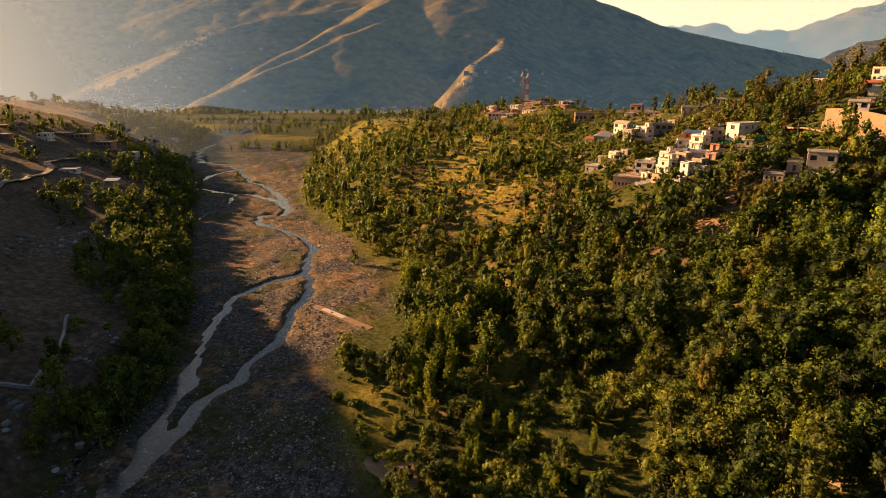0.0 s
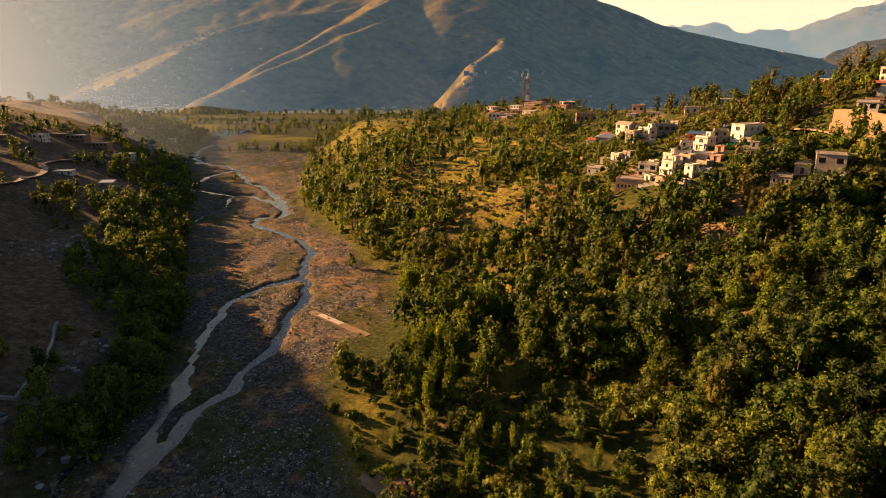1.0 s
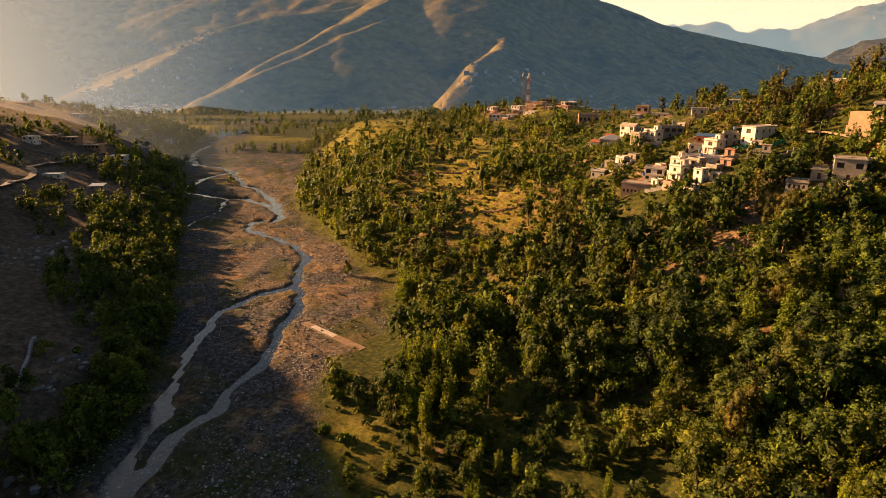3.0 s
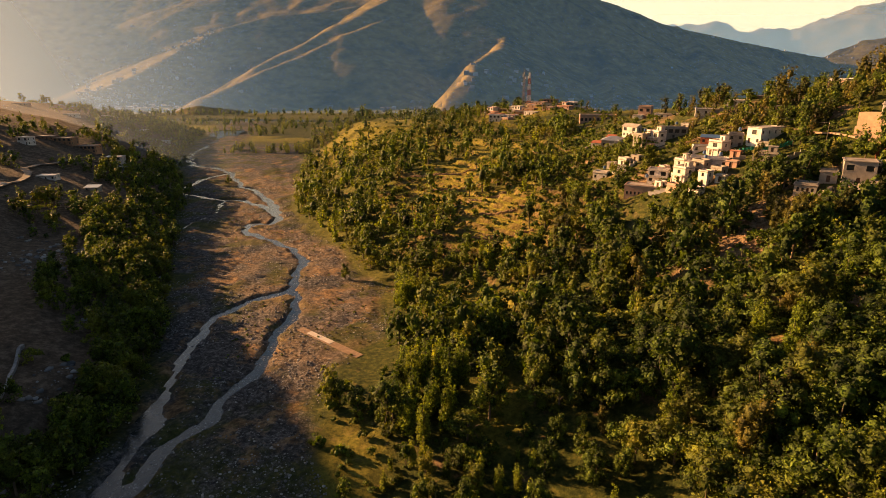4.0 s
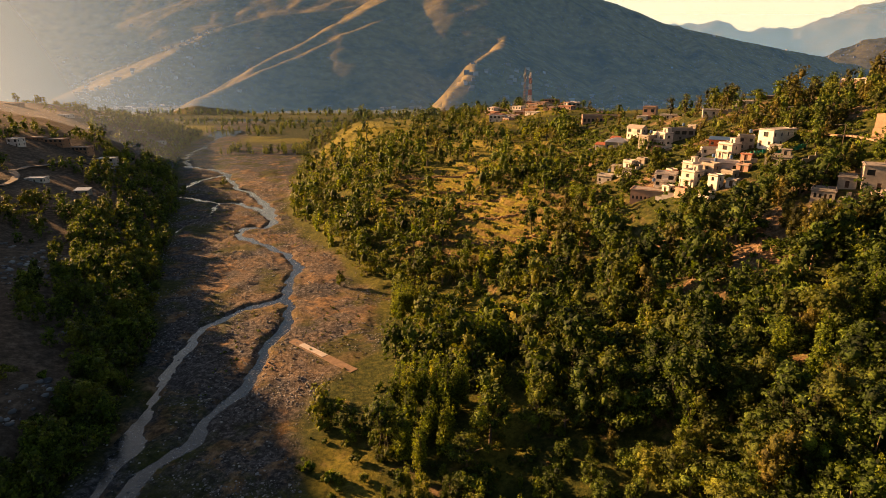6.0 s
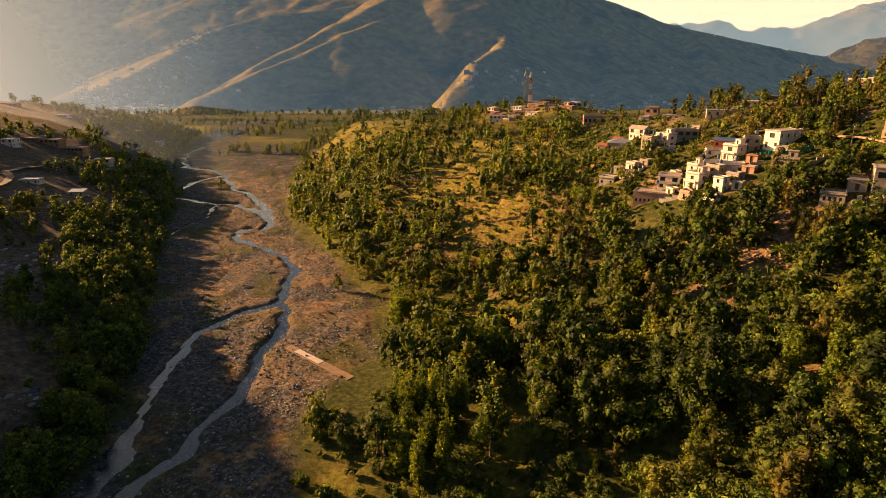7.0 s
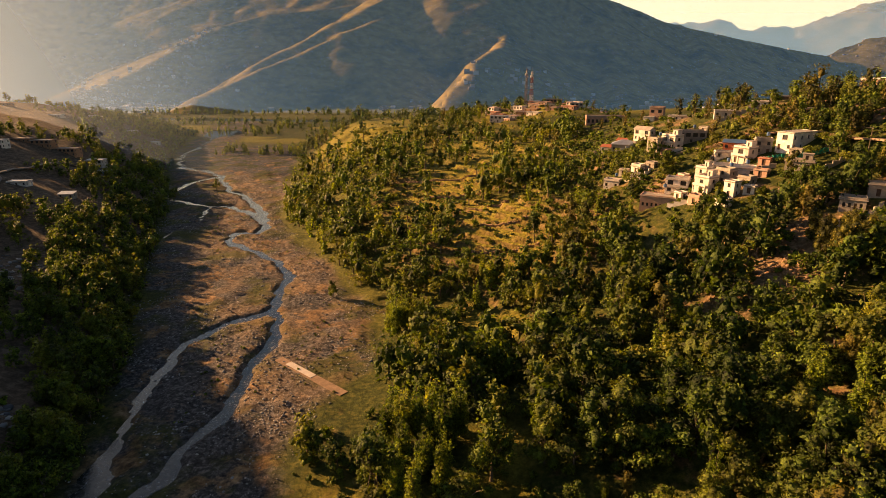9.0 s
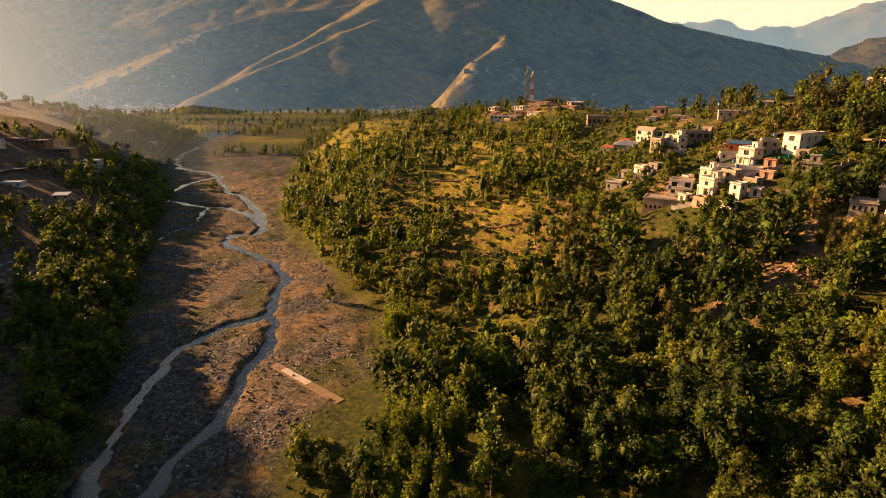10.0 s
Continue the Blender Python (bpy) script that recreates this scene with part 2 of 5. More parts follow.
def leaf_material(name, dark, light, warm=(0.16, 0.13, 0.02), through_leaf=0.28):
    m, nt, bsdf = material(name)
    geo = nt.nodes.new("ShaderNodeNewGeometry")
    info = nt.nodes.new("ShaderNodeObjectInfo")
    col = ramp(nt, geo.outputs["Random Per Island"], [(0.0, dark), (1.0, light)])
    pos = geo.outputs["Position"]
    tone = maths(nt, "ADD", noise_of(nt, pos, 0.045, 3, 0.5), maths(nt, "MULTIPLY", maths(nt, "SUBTRACT", info.outputs["Random"], 0.5), 0.35))
    col = mix(nt, ramp(nt, tone, [(0.5, (0, 0, 0)), (0.8, (0.6, 0.6, 0.6))]), col, warm)
    each = maths(nt, "ADD", noise_of(nt, pos, 0.13, 2, 0.4), maths(nt, "MULTIPLY", maths(nt, "SUBTRACT", info.outputs["Random"], 0.5), 0.22))
    col = mix(nt, 1.0, col, ramp(nt, each, [(0.34, (0.42, 0.45, 0.5)), (0.5, (1.0, 1.0, 1.0)), (0.66, (1.3, 1.2, 1.05))]), "MULTIPLY")
    fleck = noise_of(nt, pos, 2.6, 4, 0.7)
    col = mix(nt, 1.0, col, ramp(nt, fleck, [(0.36, (0.38, 0.4, 0.4)), (0.5, (1.05, 1.05, 1.05)), (0.66, (1.75, 1.65, 1.4))]), "MULTIPLY")
    bump(nt, bsdf, fleck, 0.9, 0.35)
    nt.links.new(col, bsdf.inputs["Base Color"])
    bsdf.inputs["Roughness"].default_value = 0.6
    bsdf.inputs["Specular IOR Level"].default_value = 0.25
    glow = nt.nodes.new("ShaderNodeBsdfTranslucent")
    nt.links.new(mix(nt, 1.0, col, (1.3, 1.25, 0.5), "MULTIPLY"), glow.inputs[0])
    leaf = nt.nodes.new("ShaderNodeMixShader")
    leaf.inputs[0].default_value = through_leaf
    nt.links.new(bsdf.outputs[0], leaf.inputs[1])
    nt.links.new(glow.outputs[0], leaf.inputs[2])
    nt.links.new(leaf.outputs[0], nt.nodes["Material Output"].inputs[0])
    return m


def water_material():
    m, nt, bsdf = material("river_water")
    pos = coords(nt)
    bsdf.inputs["Base Color"].default_value = (0.10, 0.10, 0.10, 1)
    foam = ramp(nt, noise_of(nt, pos, 0.9, 9, 0.85), [(0.53, (0.012, 0.014, 0.017)), (0.59, (0.12, 0.12, 0.125)), (0.65, (0.7, 0.68, 0.66))])
    nt.links.new(foam, bsdf.inputs["Base Color"])
    bsdf.inputs["Roughness"].default_value = 0.08
    bsdf.inputs["Specular IOR Level"].default_value = 0.6
    bump(nt, bsdf, noise_of(nt, pos, 1.3, 7, 0.75), 0.35, 0.12)
    return m


M_GROUND = ground_material()
M_WATER = water_material()
M_LEAF = leaf_material("broad_leaves", (0.012, 0.025, 0.003), (0.155, 0.22, 0.02), (0.18, 0.17, 0.02))
M_POPLAR = leaf_material("poplar_leaves", (0.035, 0.058, 0.006), (0.25, 0.335, 0.03), (0.25, 0.25, 0.028), 0.45)
# darker version of the broad leaves, used on the near right slope
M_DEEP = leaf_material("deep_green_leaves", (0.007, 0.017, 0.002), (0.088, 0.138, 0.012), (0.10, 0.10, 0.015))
M_OLIVE = leaf_material("gum_leaves", (0.015, 0.02, 0.004), (0.16, 0.16, 0.024), (0.17, 0.13, 0.025))
M_BARK = plain_material("bark", (0.06, 0.045, 0.03), (0.2, 0.15, 0.1), 3.0)
M_WHITE = plain_material("whitewash", (0.48, 0.41, 0.35), (0.86, 0.79, 0.72), 0.35, by_object=0.2)
M_CEMENT = plain_material("cement", (0.22, 0.19, 0.16), (0.42, 0.37, 0.31), 0.5, by_object=0.15)
M_BRICK = plain_material("brickwork", (0.26, 0.13, 0.07), (0.42, 0.25, 0.14), 0.8, by_object=0.12)
M_ROOF = plain_material("cement_roof", (0.24, 0.20, 0.17), (0.42, 0.36, 0.30), 0.4, by_object=0.15)
M_TIN = plain_material("tin_sheet", (0.42, 0.42, 0.42), (0.62, 0.61, 0.6), 0.7, 0.45, 0.7)
M_DARK = plain_material("dark_opening", (0.012, 0.011, 0.01), (0.03, 0.026, 0.022), 1.0, 0.4, strength=0)
M_STONE = plain_material("river_stone", (0.10, 0.10, 0.11), (0.38, 0.36, 0.35), 0.8, by_object=0.2)
M_RED = plain_material("rusty_paint", (0.30, 0.075, 0.03), (0.45, 0.14, 0.06), 1.0)
M_GREEN = plain_material("green_netting", (0.01, 0.17, 0.09), (0.03, 0.34, 0.20), 0.8)
M_BLUE = plain_material("blue_plastic", (0.04, 0.09, 0.2), (0.10, 0.18, 0.35), 0.8, 0.4)
M_SLAB = plain_material("concrete_slab", (0.45, 0.38, 0.32), (0.62, 0.55, 0.48), 0.7)
M_DUST = plain_material("bare_dust", (0.26, 0.165, 0.10), (0.40, 0.27, 0.17), 0.6)


def hill_material():
    m, nt, bsdf = material("hillside")
    pos = coords(nt)
    grass = ramp(nt, noise_of(nt, pos, 0.03, 9, 0.7), [(0.35, (0.10, 0.08, 0.025)), (0.65, (0.26, 0.20, 0.07))])
    wood = ramp(nt, noise_of(nt, pos, 0.06, 9, 0.75), [(0.4, (0.018, 0.022, 0.012)), (0.7, (0.05, 0.05, 0.026))])
    col = mix(nt, ramp(nt, noise_of(nt, pos, 0.006, 7, 0.7), [(0.5, (0, 0, 0)), (0.66, (1, 1, 1))]), grass, wood)
    scar = ramp(nt, noise_of(nt, pos, 0.011, 6, 0.6), [(0.66, (0, 0, 0)), (0.72, (0.8, 0.8, 0.8))])
    col = mix(nt, scar, col, (0.22, 0.15, 0.10))
    nt.links.new(col, bsdf.inputs["Base Color"])
    bsdf.inputs["Roughness"].default_value = 1.0
    bsdf.inputs["Specular IOR Level"].default_value = 0.0
    bump(nt, bsdf, noise_of(nt, pos, 0.03, 9, 0.7), 0.5, 4.0)
    return m


M_HILL = hill_material()

# ---- building helpers ----
def mesh_from(name, verts, tris, mat, quads=False):
    me = bpy.data.meshes.new(name)
    verts, tris = np.asarray(verts, np.float32), np.asarray(tris, np.int32)
    n = tris.shape[1]
    me.vertices.add(len(verts))
    me.vertices.foreach_set("co", verts.ravel())
    me.loops.add(tris.size)
    me.loops.foreach_set("vertex_index", tris.ravel())
    me.polygons.add(len(tris))
    me.polygons.foreach_set("loop_start", np.arange(0, tris.size, n, dtype=np.int32))
    me.update(calc_edges=True)
    for one in mat if isinstance(mat, (list, tuple)) else [mat]:
        me.materials.append(one)
    return me


def grid_faces(nx, ny):
    i, j = np.meshgrid(np.arange(nx - 1), np.arange(ny - 1))
    a = (j * nx + i).ravel()
    return np.stack([a, a + 1, a + nx + 1, a + nx], 1)


def soften(me):
    me.polygons.foreach_set("use_smooth", np.ones(len(me.polygons), bool))
    return me


# ---- the ground: one sheet, fine near the river, coarse towards the horizon ----
def spaced(start, fine_end, end, step, grow):
    out = [start]
    while out[-1] < end:
        s = step if out[-1] < fine_end else step + (out[-1] - fine_end) * grow
        out.append(out[-1] + s)
    return np.array(out)


gx = np.concatenate([-spaced(0, 150, 4900, 1.8, 0.03)[::-1][:-1], spaced(0, 150, 4900, 1.8, 0.03)])
gy = np.concatenate([np.array([-4900, -2500, -1200, -600, -300, -150, -60, 0, 40]), spaced(70, 450, 4900, 1.7, 0.015)])
GX, GY = np.meshgrid(gx, gy)
GZ = height(GX, np.maximum(GY, 60))
ground_mesh = soften(mesh_from("ground", np.stack([GX, GY, GZ], -1).reshape(-1, 3), grid_faces(len(gx), len(gy)), M_GROUND))
cover = ground_mesh.color_attributes.new("cover", "FLOAT_COLOR", "POINT")
xl, xr = feet(GY)
valley = smooth((GY - 780 - 60 * fractal(GX, GY, 90, 55)) / 120)
in_bed = smooth((GX - xl + 6 * fractal(GX, GY, 20, 51)) / 8) * smooth((xr + 4 + 8 * fractal(GX, GY, 20, 52) - GX) / 8)
fields = field_share(GX, GY) + 0.2 * terraced(GX, GY) * (0.5 + fractal(GX, GY, 30, 59, 3))
near_water = smooth(2.2 - near_line(GX, GY, CHANNELS[2][0]) / 25)
in_bed = in_bed * (1 - valley * (1 - near_water))
fields = np.maximum(fields, 0.75 * valley * smooth((fractal(GX, GY, 110, 57, 3) + 0.15) / 0.2) * smooth((1180 - GY) / 60))
dry = smooth((xl - GX) / 12) * smooth((1000 - GY) / 200)
bare = smooth(1.5 - np.hypot((GX - 107) / 24, (GY - 203) / 11) + 0.8 * fractal(GX, GY, 9, 61, 3))
bare = np.maximum(bare, 0.9 * smooth((GX - 60) / 20) * smooth((fractal(GX, GY, 16, 63, 4) - 0.22) / 0.12) * smooth((420 - GY) / 60))
bare = np.maximum(bare, 0.9 * smooth(1.4 - np.hypot((GX - 135) / 26, (GY - 306) / 6) + 0.8 * fractal(GX, GY, 9, 62, 3)))
# orange on the bed's right: bare earth, plus sunlit warmth put into colour
across = (GX - xl) / (xr - xl)
bare = np.maximum(bare, 0.5 * in_bed * smooth((across - 0.32 + 0.5 * fractal(GX, GY, 30, 64, 3)) / 0.25) * smooth((GY - 165) / 40) * smooth((620 - GY) / 120) * np.clip(0.55 + 1.6 * fractal(GX, GY, 14, 65, 4), 0, 1))
rgba = np.stack([in_bed, fields * (1 - in_bed), dry, bare], -1)
cover.data.foreach_set("color", rgba.reshape(-1).astype(np.float32))
ground = tagged(new("ground", ground_mesh), "gravel river bed between grassy terraced slopes and dry scrubby hillside", "ground", kind="structure")


def ground_at(x, y):
    """Height of the ground sheet itself at one spot."""
    i = min(max(int(np.searchsorted(gx, x)) - 1, 0), len(gx) - 2)
    j = min(max(int(np.searchsorted(gy, y)) - 1, 0), len(gy) - 2)
    a, b = (x - gx[i]) / (gx[i + 1] - gx[i]), (y - gy[j]) / (gy[j + 1] - gy[j])
    return float((GZ[j, i] * (1 - a) + GZ[j, i + 1] * a) * (1 - b) + (GZ[j + 1, i] * (1 - a) + GZ[j + 1, i + 1] * a) * b)


# the stream: its surface shows wherever the bed is cut below it
wx, wy = np.linspace(-900, 20, 120), np.concatenate([np.linspace(50, 1000, 120), np.linspace(1020, 1500, 20)])
WX, WY = np.meshgrid(wx, wy)
WZ = np.maximum(bed_level(WY) - 0.55, -4.6 + 0 * WY)
WZ = np.where(WY > 1060, -6.8, WZ)
keep = grid_faces(len(wx), len(wy))
cx, cy = WX.ravel()[keep].mean(1), WY.ravel()[keep].mean(1)
a, b = feet(cy)
stream = near_line(cx, cy, CHANNELS[2][0])
keep = keep[((cx > a - 4) & (cx < b + 4) & ((cy < 900) | (stream < 22)) & (cy < 1200)) | ((cy > 1200) & (cy < 1420))]
water = tagged(new("water", soften(mesh_from("water", np.stack([WX, WY, WZ], -1).reshape(-1, 3), keep, M_WATER))),
               "shallow braided stream glinting over grey gravel", "water", kind="structure")


# ---- mountains: each one a set of falling ridge lines ----
def mountain(name, label, ridges, xs, ys, mat, foot, rough, seed, broad=0.0):
    X, Y = np.meshgrid(xs, ys)
    wx = X + 12 * fractal(X, Y, 160, seed, 3)
    wy = Y + 12 * fractal(X, Y, 160, seed + 5, 3)
    Z = np.full(X.shape, foot - 60.0)
    for line, fall_left, fall_right in ridges:
        for (ax, ay, az), (bx, by, bz) in zip(line, line[1:]):
            dx, dy = bx - ax, by - ay
            s = np.clip(((wx - ax) * dx + (wy - ay) * dy) / (dx * dx + dy * dy), 0, 1)
            d = np.hypot(wx - ax - s * dx, wy - ay - s * dy)
            fall = np.where(dx * (wy - ay) - dy * (wx - ax) > 0, fall_left, fall_right)
            flat = broad * (0.8 + 1.6 * fractal(X, Y, 90, seed + 20, 3))
            Z = np.maximum(Z, az + (bz - az) * s - fall * np.maximum(d - flat, 0) - 0.06 * np.minimum(d, flat))
    lift = smooth((Z - foot) / 60)
    Z = Z + lift * rough * (fractal(X, Y, 260, seed + 9, 5) - 0.6 * np.abs(fractal(X, Y, 120, seed + 14, 4)))
    ob = new(name, soften(mesh_from(name, np.stack([X, Y, Z], -1).reshape(-1, 3), grid_faces(len(xs), len(ys)), mat)))
    return tagged(ob, label, "mountain", kind="structure")

MAIN_RIDGES = [
    ([(-567, 1496, 30), (-543, 1619, 56), (-504, 1755, 91), (-420, 1893, 132), (-321, 2070, 198), (-173, 2303, 275)], 0.52, 0.43),
    ([(-550, 1831, 99), (-443, 2009, 168), (-361, 2188, 239), (-202, 2429, 345)], 0.55, 0.44),
    ([(-202, 2429, 345), (-56, 2687, 501), (139, 2888, 644)], 0.6, 0.62),
    ([(-945, 1545, 19), (-962, 1927, 73), (-921, 2045, 116), (-891, 2220, 175), (-826, 2398, 242), (-683, 2518, 291), (-454, 2632, 322), (-229, 2753, 378)], 0.40, 0.46),
    ([(139, 2888, 644), (395, 2906, 534), (519, 2934, 456), (752, 2965, 387), (1033, 2988, 290), (1270, 3025, 241), (1514, 3064, 199), (1910, 3151, 139)], 0.6, 0.6),
    ([(480, 1620, -45), (560, 2100, 80), (680, 2550, 210), (752, 2965, 387)], 0.5, 0.42),
    ([(1000, 1850, -45), (1040, 2400, 90), (1100, 2988, 280)], 0.45, 0.4),
    ([(74, 1650, 104), (125, 1760, 136), (170, 1900, 150), (244, 2345, 239), (388, 2829, 454)], 1.1, 0.5),
]
FAR_RIDGES = [
    ([(1225, 3720, 289), (1363, 3847, 360), (1638, 3855, 387), (1845, 3839, 334), (2120, 3826, 295), (2329, 3755, 401), (2548, 3664, 445), (2890, 3582, 520)], 0.45, 0.45),
]
LEFT_RIDGES = [
    ([(-2500, 2250, 230), (-2250, 2420, 330), (-2100, 2900, 400), (-1900, 3300, 450)], 0.5, 0.5),
    ([(-3191, 2749, 193), (-2728, 3099, 310), (-2323, 3347, 438), (-1786, 3482, 536), (-1148, 3619, 640), (-265, 3637, 701)], 0.45, 0.45),
    ([(-1453, 2179, 41), (-1449, 2412, 119), (-1507, 2870, 246), (-1553, 3356, 466)], 0.5, 0.5),
]
mountain("mountain", "steep dark mountain with sunlit grassy spurs", MAIN_RIDGES, np.arange(-1500, 2600, 12.0), np.arange(1240, 3200, 10.0), M_HILL, -8, 4, 61, 12.0)
mountain("mountain_far", "pale hazy mountain range under the bright sky", FAR_RIDGES, np.arange(900, 3300, 24.0), np.arange(2900, 4100, 24.0), M_HILL, -8, 60, 71)
mountain("mountain_side", "hazy mountainside across the side valley", LEFT_RIDGES, np.arange(-2800, 400, 22.0), np.arange(1700, 3300, 22.0), M_HILL, -8, 40, 81)


# ---- haze: flat tinted sheets standing in for hazy air, lit by the sun ----
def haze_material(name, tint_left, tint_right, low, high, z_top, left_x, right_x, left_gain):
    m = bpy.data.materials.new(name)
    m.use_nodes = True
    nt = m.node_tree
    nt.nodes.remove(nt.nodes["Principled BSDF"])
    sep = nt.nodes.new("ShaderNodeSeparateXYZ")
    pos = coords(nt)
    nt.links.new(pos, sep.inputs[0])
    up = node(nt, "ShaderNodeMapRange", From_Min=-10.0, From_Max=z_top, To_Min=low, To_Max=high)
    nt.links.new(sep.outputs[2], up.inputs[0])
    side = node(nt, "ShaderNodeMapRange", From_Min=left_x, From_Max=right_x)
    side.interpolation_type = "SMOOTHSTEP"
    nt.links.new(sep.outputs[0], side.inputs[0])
    # thicker to the left, imitating the glow towards the sun
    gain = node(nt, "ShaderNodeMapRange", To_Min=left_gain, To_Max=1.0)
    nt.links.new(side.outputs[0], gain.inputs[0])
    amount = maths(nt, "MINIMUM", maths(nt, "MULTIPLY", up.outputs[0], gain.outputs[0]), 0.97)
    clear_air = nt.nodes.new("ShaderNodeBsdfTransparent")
    veil = nt.nodes.new("ShaderNodeBsdfTranslucent")
    nt.links.new(mix(nt, side.outputs[0], tint_left, tint_right), veil.inputs[0])
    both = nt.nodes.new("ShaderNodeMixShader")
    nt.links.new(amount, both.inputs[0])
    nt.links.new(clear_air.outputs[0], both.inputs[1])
    nt.links.new(veil.outputs[0], both.inputs[2])
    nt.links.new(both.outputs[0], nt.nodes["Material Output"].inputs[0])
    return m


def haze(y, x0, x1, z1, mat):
    me = mesh_from("haze_sheet", [(x0, y, -40), (x1, y, -40), (x1, y, z1), (x0, y, z1)], [(0, 1, 2, 3)], mat)
    return tagged(new("haze_sheet", me), "flat translucent sheet standing in for sunlit valley haze", "haze", kind="structure")


haze(1440, -1900, 2000, 900, haze_material("valley_haze_sheet", (0.5, 0.70, 1.0), (0.12, 0.34, 1.0), 0.125, 0.075, 500, -1650, -150, 5.4))
# this added sheet lightens the left slope and fades out rightwards
haze(610, -1000, 0, 300, haze_material("near_haze_sheet", (0.55, 0.66, 0.9), (0.4, 0.6, 0.9), 0.014, 0.011, 200, -460, -120, 10.0))
haze(3320, -3600, 3600, 620, haze_material("far_haze_sheet", (0.5, 0.7, 1.0), (0.26, 0.5, 1.0), 0.9, 0.0, 600, -1500, 1500, 1.0))
# this added sheet brightens and yellows the low sky
haze(4300, -4200, 4200, 1300, haze_material("horizon_haze_sheet", (0.8, 1.0, 1.0), (0.8, 1.0, 1.0), 1.1, 0.0, 1250, -1500, 3000, 1.0))

# ---- houses ----
def part(name, verts, faces, mat, parent, label="", smooth_it=False):
    """One mesh under a thing or a part, from plain vertices and faces."""
    me = bpy.data.meshes.new(name)
    me.from_pydata([tuple(v) for v in verts], [], [tuple(f) for f in faces])
    me.materials.append(mat)
    ob = new(name, me)
    ob.parent = parent
    return tagged(ob, label)


BOX_FACES = [(0, 3, 2, 1), (4, 5, 6, 7), (0, 1, 5, 4), (1, 2, 6, 5), (2, 3, 7, 6), (3, 0, 4, 7)]


def box(x0, y0, z0, x1, y1, z1):
    return [(x0, y0, z0), (x1, y0, z0), (x1, y1, z0), (x0, y1, z0), (x0, y0, z1), (x1, y0, z1), (x1, y1, z1), (x0, y1, z1)], BOX_FACES


def boxes(list_of):
    vs, fs = [], []
    for b in list_of:
        v, f = box(*b)
        fs += [tuple(i + len(vs) for i in q) for q in f]
        vs += v
    return vs, fs


def facade(origin, along, inward, length, tall, openings, depth=0.22):
    """A wall face with real recesses. openings: (u0, z0, u1, z1). Gives the wall's verts and faces, and the panes'."""
    us = sorted({0.0, length, *[o[0] for o in openings], *[o[2] for o in openings]})
    zs = sorted({0.0, tall, *[o[1] for o in openings], *[o[3] for o in openings]})
    vs, fs, panes = [], [], []

    def at(u, z, d=0.0):
        vs.append((origin[0] + along[0] * u + inward[0] * d, origin[1] + along[1] * u + inward[1] * d, origin[2] + z))
        return len(vs) - 1

    for u0, u1 in zip(us, us[1:]):
        for z0, z1 in zip(zs, zs[1:]):
            um, zm = (u0 + u1) / 2, (z0 + z1) / 2
            if not any(o[0] < um < o[2] and o[1] < zm < o[3] for o in openings):
                fs.append((at(u0, z0), at(u1, z0), at(u1, z1), at(u0, z1)))
    for u0, z0, u1, z1 in openings:
        a = [at(u0, z0), at(u1, z0), at(u1, z1), at(u0, z1)]
        b = [at(u0, z0, depth), at(u1, z0, depth), at(u1, z1, depth), at(u0, z1, depth)]
        for k in range(4):
            fs.append((a[k], a[(k + 1) % 4], b[(k + 1) % 4], b[k]))
        panes.append(([vs[i] for i in b], u0, z0, u1, z1))
    return vs, fs, panes


def row_of(length, n, wide, z0, z1, margin=0.8):
    """n equal openings along a wall."""
    if n == 0:
        return []
    gap = (length - 2 * margin - n * wide) / max(n - 1, 1) if n > 1 else 0
    start = margin if n > 1 else (length - wide) / 2
    return [(start + k * (wide + gap), z0, start + k * (wide + gap) + wide, z1) for k in range(n)]


